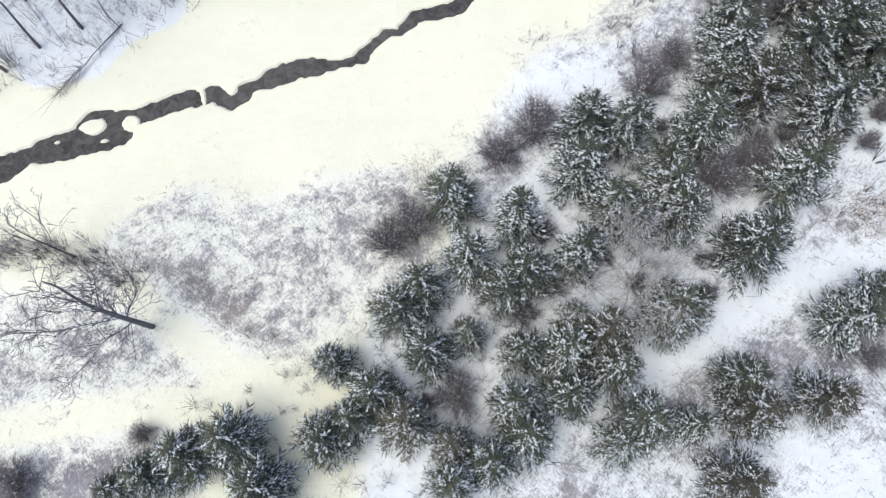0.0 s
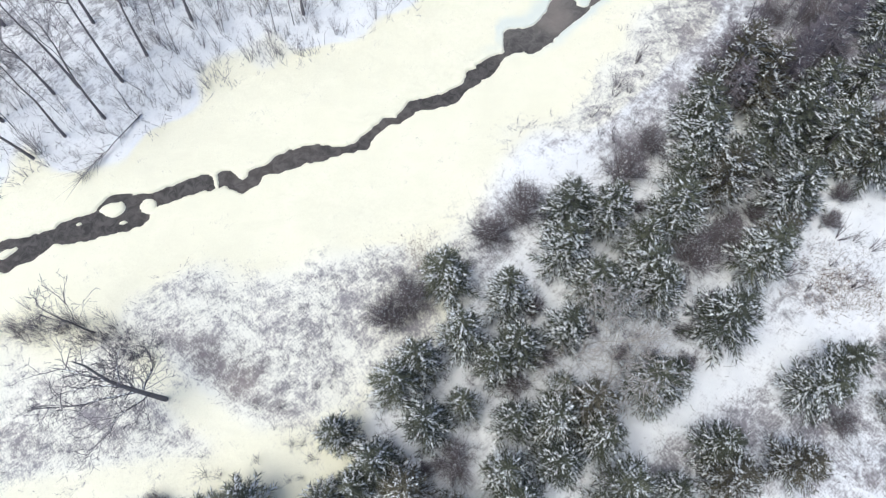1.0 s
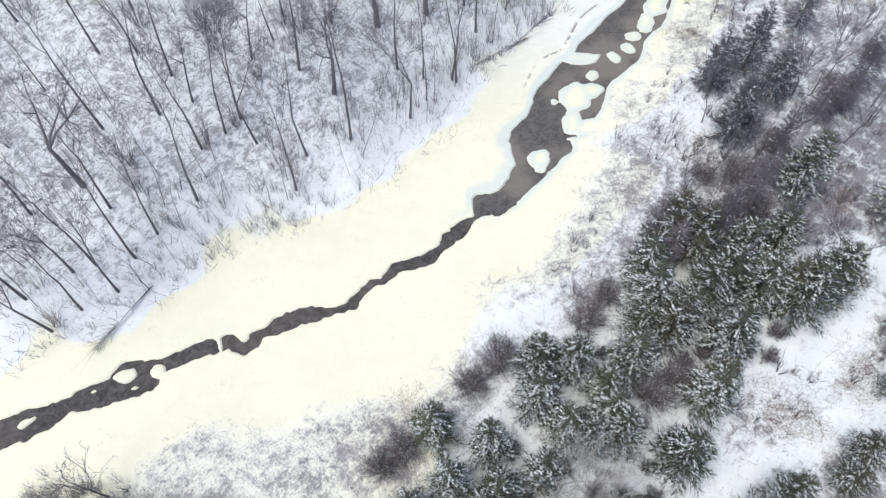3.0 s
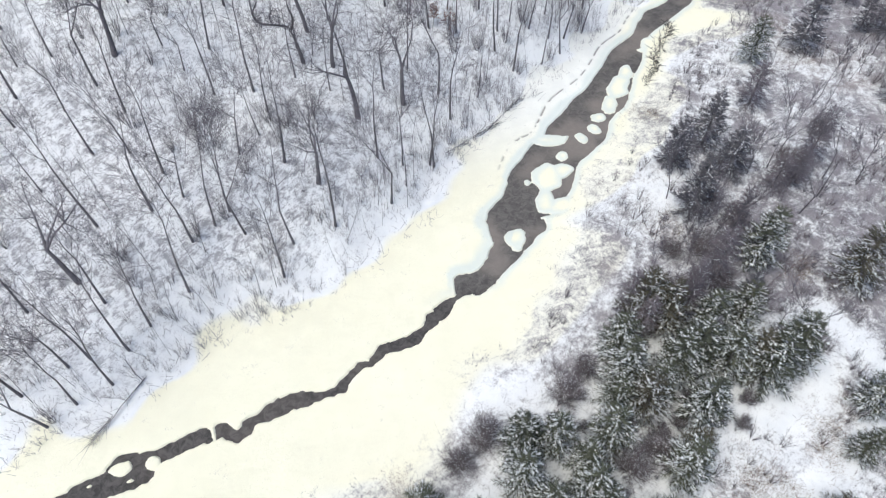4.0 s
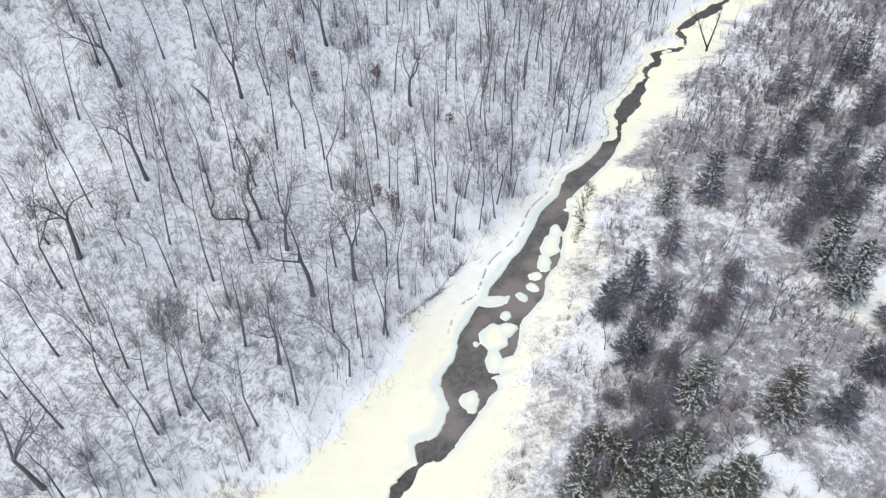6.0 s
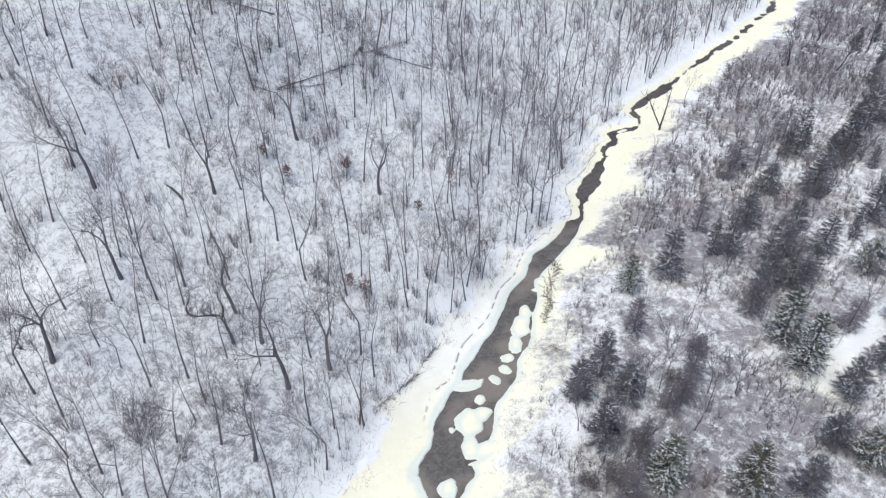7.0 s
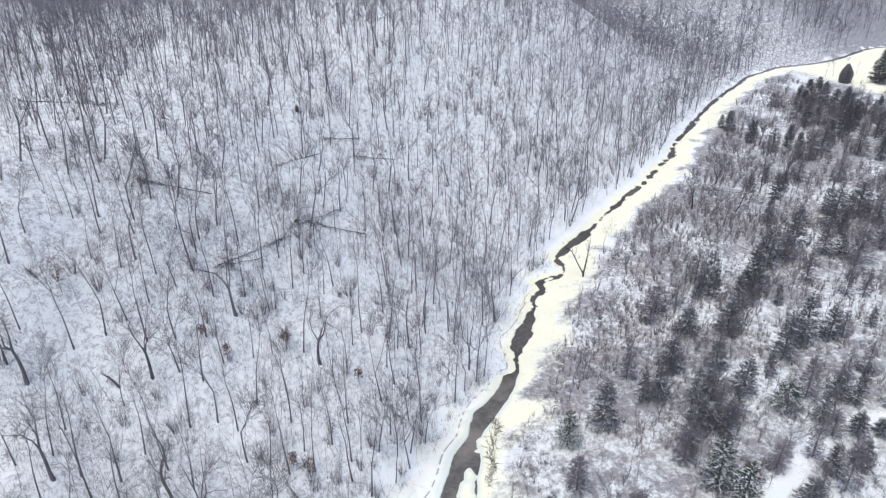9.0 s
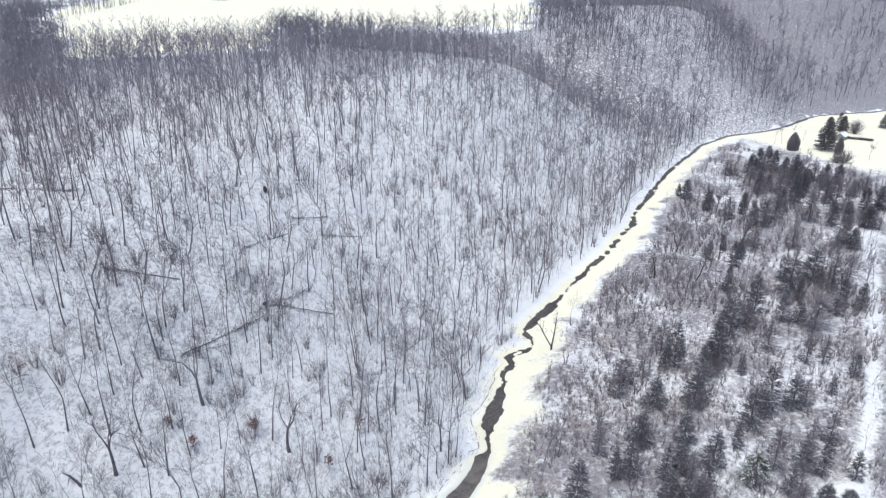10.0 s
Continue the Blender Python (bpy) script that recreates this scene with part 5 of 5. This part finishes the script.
clumps_on_hill = spread(280, -115, 230, 135, 340, 2.0, lambda x, y, r: (stream_at(x, y)[0] > foot(x, y) + 2) & (lumps(x, y, 15, 67) > r.uniform(0.6, 0.92, x.shape)), 68)
stuff("hill_bushes", "dark clumps of leafless bushes on the wooded slope", "shrub", [hazel_shape(840 + k, 10, 6, 0.05) for k in range(6)], clumps_on_hill, 0.7, 1.5, 69, M_TWIG)

# ---- single trees of the valley floor ----
crooked_oak("bare_tree", -25.8, 12.7, [((0, 0, -0.3), (-0.12, -0.26, 3.1), (-0.21, -0.44, 5.7), (-0.28, -0.59, 8.0), (-0.33, -0.71, 10.2), (-0.28, -0.62, 12.6), (-0.23, -0.48, 14.6), (-0.3, -0.6, 16.2)),
                                       ((-0.2, -0.42, 5.4), (-1.6, -0.8, 5.6), (-3.1, -1.28, 6.2), (-4.07, -1.87, 6.8), (-5.1, -2.05, 7.6), (-5.9, -2.3, 8.2)), ((-0.18, -0.35, 4.6), (0.1, 0.5, 5.0), (0.4, 1.1, 5.0), (0.75, 1.75, 5.4), (0.7, 2.1, 6.2)),
                                       ((-0.15, -0.3, 3.5), (-0.8, -1.1, 3.7), (-1.6, -1.9, 4.4), (-2.1, -2.7, 4.7), (-2.2, -3.7, 5.0)), ((-0.3, -0.6, 8.6), (-0.6, 0.5, 9.0), (-0.6, 1.4, 9.4), (-0.2, 2.2, 9.8)),
                                       ((-0.32, -0.7, 10.4), (-2.0, -0.3, 10.6), (-3.4, 0.1, 11.0), (-4.5, 0.1, 11.8)), ((-0.3, -0.6, 8.2), (-2.0, -0.6, 8.6), (-3.6, -1.0, 9.0), (-4.6, -1.5, 9.6)),
                                       ((-0.25, -0.5, 6.6), (-0.8, 0.6, 6.8), (-1.4, 1.3, 7.2), (-1.9, 2.1, 8.0))], (0.27, 0.13, 0.1, 0.08, 0.08, 0.1, 0.09, 0.07), "dark leafless tree with heavy side limbs at meadow edge", 573, 0.6, (3, 4, 3), "")
crooked_oak("bare_tree", -33.6, 19.1, [((0, 0, -0.3), (-0.1, -0.18, 1.5), (-0.16, -0.3, 3.8), (-0.3, -0.5, 6.8), (-0.27, -0.5, 9.6)), ((-0.16, -0.3, 3.6), (0.1, 0.4, 4.6), (0.1, 0.9, 6.2)), ((-0.2, -0.4, 4.6), (-0.9, -0.5, 5.6), (-1.3, -0.4, 7.0))],
            (0.12, 0.05, 0.05), "thin dark leafless tree rising from meadow brush", 574, 0.45, (3, 3, 2), "")
PALES = [tree_thing("pale_tree", *bare_shape(510 + k, 11.5, 0.14, (10, 7, 6), 0.15, (25, 65), 0.14, 0.08, 2, 0.018), "pale bleached leafless tree among conifers", "tree", "pale trees", M_PALE, M_PALE) for k in range(2)]
stand(PALES, [(14.2, 13.2, 1.0), (12.6, 17.0, 0.8)], rng)
SLENDER = [tree_thing("bare_tree", *bare_shape(580 + k, 9.5, 0.085, (7, 5, 3), 0.28, (12, 34), 0.07, 0.06, 1 + k % 3, 0.022), "slender leafless young tree standing among conifers", "tree", "slender trees of the valley", M_BARK, M_TWIG) for k in range(4)]
SLENDER_ROWS = [(53.2, 68.2), (56.9, 69.5), (60.0, 72.4), (39.7, 65.0), (40.1, 55.4), (44.1, 57.2), (69.1, 65.1), (86.9, 95.0), (90.7, 98.0), (43.0, 56.6), (54.0, 69.3), (75.6, 112.5), (79.4, 112.8), (80.8, 110.1), (85.9, 93.7), (77.1, 87.5), (69.6, 82.0), (86.2, 80.7), (104.4, 76.2), (98.7, 108.8), (96.4, 89.1), (106.4, 77.6), (144.7, 126.2), (154.1, 112.4), (84.3, 79.7), (50.3, 41.0)]
stand(SLENDER, [(x, y, rng.uniform(0.8, 1.25)) for x, y in SLENDER_ROWS], rng)
for x, y, s, k in ((7.8, 1.5, 0.3, 1), (383, 318, 0.6, 2), (398, 322, 0.45, 4), (399, 268, 0.5, 5), (377.8, 319, 0.5, 3), (402.5, 317.8, 0.3, 6), (186.7, 205.1, 0.62, 0), (197.1, 205.1, 0.7, 1), (202.1, 194.8, 0.6, 2), (205.8, 188.0, 0.55, 3), (216.1, 182.9, 0.6, 4), (249.2, 253.2, 0.55, 5), (205.1, 217.1, 0.6, 6), (12.1, 4.8, 0.32, 3), (47.4, 41.9, 0.45, 5), (172, 190, 0.6, 6), (120, 168, 0.5, 7), (60, 66, 0.6, 1), (62, 63, 0.6, 3), (64.5, 66.5, 0.7, 5), (58, 60, 0.6, 2)):
    m = TALL[k]
    copy_thing(m, Matrix.LocRotScale((x, y, float(land(x, y))), Euler((0, 0, rng.uniform(0, 6.28))), (s / m.scale[0],) * 3))

for k, (x, y, h, r, turn) in enumerate([(169.5, 186.1, 13, 0.3, 20), (194.1, 202.3, 13, 0.26, 130), (139.2, 169.3, 9, 0.2, 70), (205, 190, 13, 0.22, 250), (182, 178, 12, 0.2, 300), (228, 200, 12, 0.22, 10), (244, 232, 9, 0.2, 90)]):
    lone = tree_thing("bare_tree", *bare_shape(530 + k, h, r * 1.3, (6, 5, 4), 0.22, (22, 50), 0.11, 0.12, 2 + (k > 0), 0.045), "single dark leafless tree near the stream bank", "tree", "trees by the stream", M_GLOOM, M_BARK)
    lone.matrix_basis = pose(x, y, float(land(x, y)), 0, 0, turn)


def forked_tree(x, y):
    """Two bare stems from one foot, one upright and one leaning over the stream."""
    g = np.random.default_rng(560)
    stem, twigs = Soup(), Soup()
    upright = np.array([(0, 0, -0.3), (0.1, 0, 1.2), (0.5, -0.2, 5), (0.7, -0.5, 9), (1.1, -0.5, 13)])
    leaning = np.array([(0.05, 0, 0.9), (-1.0, 0.6, 3.0), (-2.5, 1.3, 6.0), (-3.4, 2.0, 8.2), (-5.4, 2.8, 10.2)])
    stem.chain(upright, [0.34, 0.26, 0.18, 0.11, 0.035], 7)
    stem.chain(leaning, [0.22, 0.18, 0.14, 0.10, 0.035], 6)
    for line, n in ((upright, 16), (leaning, 14)):
        f = g.uniform(1.6, 3.95, n)
        k = f.astype(int)
        a = line[k] + (line[k + 1] - line[k]) * (f - k)[:, None]
        way = (line[k + 1] - line[k]) / np.linalg.norm(line[k + 1] - line[k], axis=1, keepdims=True) + g.normal(0, 0.6, (n, 3))
        b = a + way * g.uniform(1.0, 2.4, n)[:, None]
        twigs.spikes(a, b, 0.07)
        u = g.uniform(0.3, 0.9, (n, 4))[:, :, None]
        s = (a[:, None] + (b - a)[:, None] * u).reshape(-1, 3)
        twigs.spikes(s, s + g.normal(0, 0.6, (n * 4, 3)) + np.repeat(way, 4, axis=0) * 0.4, 0.035)
    root = tagged(new("bare_tree"), "forked dark leafless tree leaning over frozen stream", "tree", "trees by the stream")
    root.matrix_basis = pose(x, y, float(land(x, y)))
    part("trunk", stem.mesh("trunk", M_GLOOM, True), root)
    part("crown", twigs.mesh("crown", M_GLOOM), root)


forked_tree(106.6, 158.4)

# ---- fallen trunks ----


def fallen(a, b, girth0, label, twigs=10, seed=0):
    """A fallen trunk with broken side branches and a ridge of snow on it."""
    g = np.random.default_rng(seed)
    r = girth0 * 0.75
    a, b = np.array([*a, float(land(*a)) + r]), np.array([*b, float(land(*b)) + r + 0.3])
    wood_soup, cap = Soup(), Soup()
    n = 6
    pts = [a + (b - a) * k / n + np.array([g.normal(0, 0.12), g.normal(0, 0.12), 0]) for k in range(n + 1)]
    for p in pts:
        p[2] = max(p[2], float(land(p[0], p[1])) + r * 0.6)
    girth = r * (1 - 0.75 * np.arange(n + 1) / n)
    wood_soup.chain(pts, girth, 6)
    cap.chain(np.array(pts) + np.stack([girth * 0, girth * 0, girth * 0.75], 1), girth * 0.75, 5)
    for _ in range(twigs):
        k = int(g.integers(2, n))
        way = (b - a) / np.linalg.norm(b - a) + g.normal(0, 0.6, 3) * np.array([1, 1, 0.6])
        wood_soup.spikes(pts[k], pts[k] + way * np.linalg.norm(b - a) * g.uniform(0.06, 0.16), r * 0.3)
    if twigs > 8:
        # the broken crown spreads from the thin end
        n = 90
        spot = pts[-1] + (pts[3] - pts[-1]) * g.uniform(0, 1, n)[:, None] * 0.8
        way = (b - a)[None] / np.linalg.norm(b - a) * 0.7 + g.normal(0, 0.55, (n, 3)) + np.array([0, 0, 0.15])
        wood_soup.spikes(spot, spot + way * np.linalg.norm(b - a) * g.uniform(0.1, 0.26, n)[:, None], max(r * 0.16, 0.022))
    root = tagged(new("fallen_tree"), label, "log")
    part("trunk", wood_soup.mesh("trunk", M_BARK, True), root)
    part("snow_ridge", cap.mesh("snow_ridge", M_CLUMP, True), root, "thin ridge of snow")
    return root


SNOW_LOG = "fallen leafless trunk capped with snow on the hillside"
for k, (a, b, r) in enumerate([((-33.4, 44.0), (-38.5, 36.1), 0.16), ((40.5, 164.2), (25.2, 160.8), 0.22), ((3.9, 161.1), (-11.8, 159.2), 0.24), ((2.1, 142.0), (19.7, 154.0), 0.22), ((197.9, 189.2), (185.6, 197.9), 0.2),
                               ((-26.7, 129.8), (-30.8, 132.2), 0.17), ((22.0, 158.3), (36.0, 170.1), 0.2), ((-36.0, 196.2), (-16.0, 190.3), 0.22), ((8.0, 78.2), (17.1, 84.3), 0.12), ((14.0, 82.1), (22.0, 90.1), 0.1), ((35.2, 190.7), (21.4, 178.0), 0.2), ((51.2, 205.3), (38.5, 198.1), 0.2), ((61.2, 201.2), (45.7, 195.4), 0.18), ((15.8, 150.6), (22.0, 158.9), 0.17), ((-36.3, 146.2), (-44.8, 141.6), 0.2), ((12.9, 147.3), (1.5, 141.0), 0.14)]):
    fallen(a, b, r, SNOW_LOG if k != 4 else "fallen pale trunk lying in brushy valley snow", 10, 600 + k)

# ---- small marks of the wood ----


def root_plate(x, y, size, seed):
    """The upturned roots and earth of a fallen tree."""
    g = np.random.default_rng(seed)
    bm = bmesh.new()
    bmesh.ops.create_icosphere(bm, subdivisions=3, radius=1.0)
    for v in bm.verts:
        k = 1 + 0.28 * noise.noise(v.co * 2.1 + Vector((seed, 0, 0))) + 0.12 * noise.noise(v.co * 6.0)
        v.co = Vector((v.co.x * 0.45, v.co.y, v.co.z)) * k * size
    me = bpy.data.meshes.new("earth")
    bm.to_mesh(me)
    me.materials.append(M_EARTH)
    root = tagged(new("root_plate"), "dark upturned root plate of a fallen tree", "root plate")
    root.matrix_basis = pose(x, y, float(land(x, y)) + size * 0.75, 0, 0, g.uniform(0, 360))
    part("earth", me, root)
    roots = Soup()
    way = g.normal(0, 1, (26, 3)) * np.array([0.5, 1, 1])
    way /= np.linalg.norm(way, axis=1, keepdims=True)
    roots.spikes(way * size * 0.6, way * size * g.uniform(1.1, 1.7, 26)[:, None], 0.06)
    part("roots", roots.mesh("roots", M_BARK), root)


root_plate(33.1, 207.3, 1.05, 1)
root_plate(22.5, 159.6, 0.6, 2)


def snag(x, y):
    """A broken leaning trunk whose torn top is plastered with snow."""
    root = tagged(new("broken_tree"), "broken leaning trunk with snow-plastered torn top", "tree")
    root.matrix_basis = pose(x, y, float(land(x, y)))
    wood_soup, cap = Soup(), Soup()
    wood_soup.chain([(0, 0, -0.3), (-0.5, 0.1, 1.0), (-1.5, 0.3, 2.6), (-2.4, 0.3, 3.7)], [0.27, 0.24, 0.2, 0.15], 7)
    wood_soup.chain([(-1.2, 0.25, 2.2), (-1.7, 0.2, 2.0), (-1.9, 0.1, 1.2)], [0.12, 0.09, 0.03], 5)
    cap.chain([(-1.5, 0.3, 2.78), (-2.4, 0.3, 3.9), (-2.2, 0.2, 4.5), (-1.9, 0.2, 5.1)], [0.14, 0.2, 0.16, 0.05], 6)
    cap.chain([(-2.4, 0.3, 3.85), (-3.0, 0.4, 3.6)], [0.16, 0.05], 6)
    part("trunk", wood_soup.mesh("trunk", M_BARK, True), root)
    part("snow_cap", cap.mesh("snow_cap", M_CLUMP, True), root, "white snow on torn wood")


snag(-18.6, 117.3)


def russet_sapling(x, y, height, seed):
    """A young tree that still holds its withered leaves."""
    g = np.random.default_rng(seed)
    stem, twigs = (Soup(), Soup())
    stem.chain([(0, 0, -0.2), (0.05, 0.1, height * 0.5), (0.1, 0, height)], [0.05, 0.035, 0.012], 5)
    t, f = g.uniform(0, 6.283, 46), g.uniform(0.35, 1.0, 46)
    a = np.stack([0.1 * f, 0.05 * f, height * f], 1)
    way = np.stack([np.cos(t), np.sin(t), g.uniform(0.1, 0.7, 46)], 1)
    b = a + way * (height * 0.34 * (1.1 - 0.6 * f))[:, None]
    twigs.spikes(a, b, 0.018)
    leaves = Soup()
    u = g.uniform(0.3, 1.0, (46, 5))[:, :, None]
    spots = (a[:, None] + (b - a)[:, None] * u).reshape(-1, 3) + g.normal(0, 0.08, (230, 3))
    leaves.clumps(spots, g.normal(0, 1, (230, 3)), 0.15, 0.09, 0.02)
    root = tagged(new("sapling"), "young tree holding withered russet leaves in snow", "tree", "russet saplings")
    root.matrix_basis = pose(x, y, float(land(x, y)), 0, 0, seed * 40)
    part("trunk", stem.mesh("trunk", M_BARK, True), root)
    part("twigs", twigs.mesh("twigs", M_TWIG), root)
    tagged(part("leaves", leaves.mesh("leaves", M_LEAF), root, "withered russet leaves"), kind="stuff")


for k, (x, y, h) in enumerate([(12.7, 126.8, 4.5), (0.7, 122.8, 3.8), (10.9, 99.5, 5), (-25.9, 130.4, 7.5), (8.7, 101.2, 4), (26.3, 119.5, 4), (36.2, 128.7, 5), (-3.1, 126.6, 3)]):
    russet_sapling(x, y, h, 700 + k)
bracken = np.concatenate([np.random.default_rng(710 + k).normal(0, 1, (n, 2)) * r + np.array([x, y]) for k, (x, y, r, n) in enumerate([(36.8, 23.2, 1.6, 120), (40, 22, 1.4, 70), (54, 50.5, 1.3, 90), (47, 25.5, 1.5, 80), (48, 28, 1.2, 50), (-2.5, 26.5, 1.2, 50), (38, 60, 1.8, 90), (42, 84, 1.6, 70)])])
stuff("bracken", "withered brown bracken poking through snow", "bracken", [brush_shape(720 + k, 6, 0.55, 1.0, 0.012) for k in range(5)], bracken, 0.6, 1.2, 730, M_RUST)

# ---- yard at the far bend ----


def yard_tree(x, y, height, width, label, full=0.62):
    root = conifer_thing(label, conifer_shape(int(x), height, width, 0.08, 0.46, 22, full, 0.13), M_HAZED_NEEDLE)
    root.matrix_basis = pose(x, y, float(land(x, y)), 0, 0, 30)


yard_tree(394.1, 294.4, 21, 13, "broad dark spruce standing in snowy yard")
yard_tree(449, 325, 11.5, 8, "dark spruce behind the snowy yard")
yard_tree(487.8, 321.1, 11.4, 9, "dark spruce at the far edge of the yard")


def clipped_evergreen(x, y, height, width, label):
    """A dense egg-shaped evergreen: short shoots all over a rounded body, down to the snow."""
    g = np.random.default_rng(int(x))
    n = 7000
    t, f, deep = g.uniform(0, 6.283, n), g.uniform(0.0, 1.0, n), g.uniform(0.55, 1.0, n)
    reach = width / 2 * np.sin(math.pi * (0.3 + 0.7 * f)) ** 0.75 * (1 + 0.07 * np.sin(4 * t + 9 * f)) * deep
    p = np.stack([np.cos(t) * reach, np.sin(t) * reach, 0.1 + f * height * 0.95], 1)
    way = np.stack([np.cos(t) * 0.6, np.sin(t) * 0.6, np.full(n, 0.9)], 1) + g.normal(0, 0.3, (n, 3))
    shoots, stem = Soup(), Soup()
    shoots.spikes(p, p + way * g.uniform(0.25, 0.6, n)[:, None], 0.11)
    rise = np.linspace(0.0, 1.0, 12)
    shoots.chain(np.stack([0.02 * rise, 0.0 * rise, 0.1 + rise * height * 0.95], 1), np.maximum(width / 2 * 0.72 * np.sin(math.pi * (0.3 + 0.7 * rise)) ** 0.75, 0.03), 18)
    stem.chain([(0, 0, -0.2), (0, 0, height * 0.4), (0.05, 0, height * 0.85)], [0.2, 0.14, 0.04], 6)
    root = tagged(new("evergreen_shrub"), label, "shrub")
    root.matrix_basis = pose(x, y, float(land(x, y)))
    part("trunk", stem.mesh("trunk", M_BARK, True), root)
    tagged(part("needles", shoots.mesh("needles", M_HAZED_NEEDLE), root, "dense short green shoots"), kind="stuff")


clipped_evergreen(375.3, 302.6, 11.6, 7.4, "egg-shaped dark evergreen standing in snowy yard")
clipped_evergreen(392.3, 283.7, 10.7, 4.6, "narrow columnar dark evergreen beside spruce")
for k, (x, y, s) in enumerate([(451.2, 317.3, 2.2), (377.8, 268.5, 1.9), (374.5, 271.0, 1.5)]):
    copy_thing(THICKETS[k % 4], Matrix.LocRotScale((x, y, float(land(x, y))), Euler((0, 0, 2.0 * k)), (s / THICKETS[k % 4].scale[0],) * 3))
low_hedge = np.array([(434.0 + 8.6 * t, 309.6 - 12.4 * t) for t in np.linspace(0, 1, 70)]) + np.random.default_rng(81).normal(0, 0.25, (70, 2))
stuff("low_hedge", "low dark clipped hedge across the snowy yard", "hedge", [hazel_shape(860 + k, 18, 8, 0.07) for k in range(4)], low_hedge, 0.35, 0.5, 82, M_BRUSH)


def shed(x, y, turn):
    root = tagged(new("shed"), "small grey wooden shed with snow-covered gable roof", "shed")
    root.matrix_basis = pose(x, y, float(land(x, y)), 0, 0, turn)
    bm = bmesh.new()
    v = [bm.verts.new(p) for p in ((-4, -3, -0.3), (4, -3, -0.3), (4, 3, -0.3), (-4, 3, -0.3), (-4, -3, 2.6), (4, -3, 2.6), (4, 3, 2.6), (-4, 3, 2.6), (-4, 0, 4.4), (4, 0, 4.4))]
    for f in ((0, 1, 5, 4), (2, 3, 7, 6), (1, 2, 6, 9, 5), (3, 0, 4, 8, 7), (4, 5, 9, 8), (6, 7, 8, 9)):
        bm.faces.new([v[k] for k in f])
    me = bpy.data.meshes.new("walls")
    bm.to_mesh(me)
    me.materials.append(M_WALL)
    part("walls", me, root)
    for side in (-1, 1):
        bm = bmesh.new()
        bmesh.ops.create_cube(bm, size=1.0, matrix=Matrix.Translation((0, side * 1.65, 3.62)) @ pose(0, 0, 0, -side * 31, 0, 0) @ Matrix.Diagonal((8.8, 4.2, 0.28, 1)))
        bmesh.ops.bevel(bm, geom=bm.edges[:], offset=0.08, segments=2, affect="EDGES")
        me = bpy.data.meshes.new("roof")
        bm.to_mesh(me)
        me.materials.append(M_CLUMP)
        part("roof", me, root, "thick white snow on roof slope")


shed(430, 311, 20)
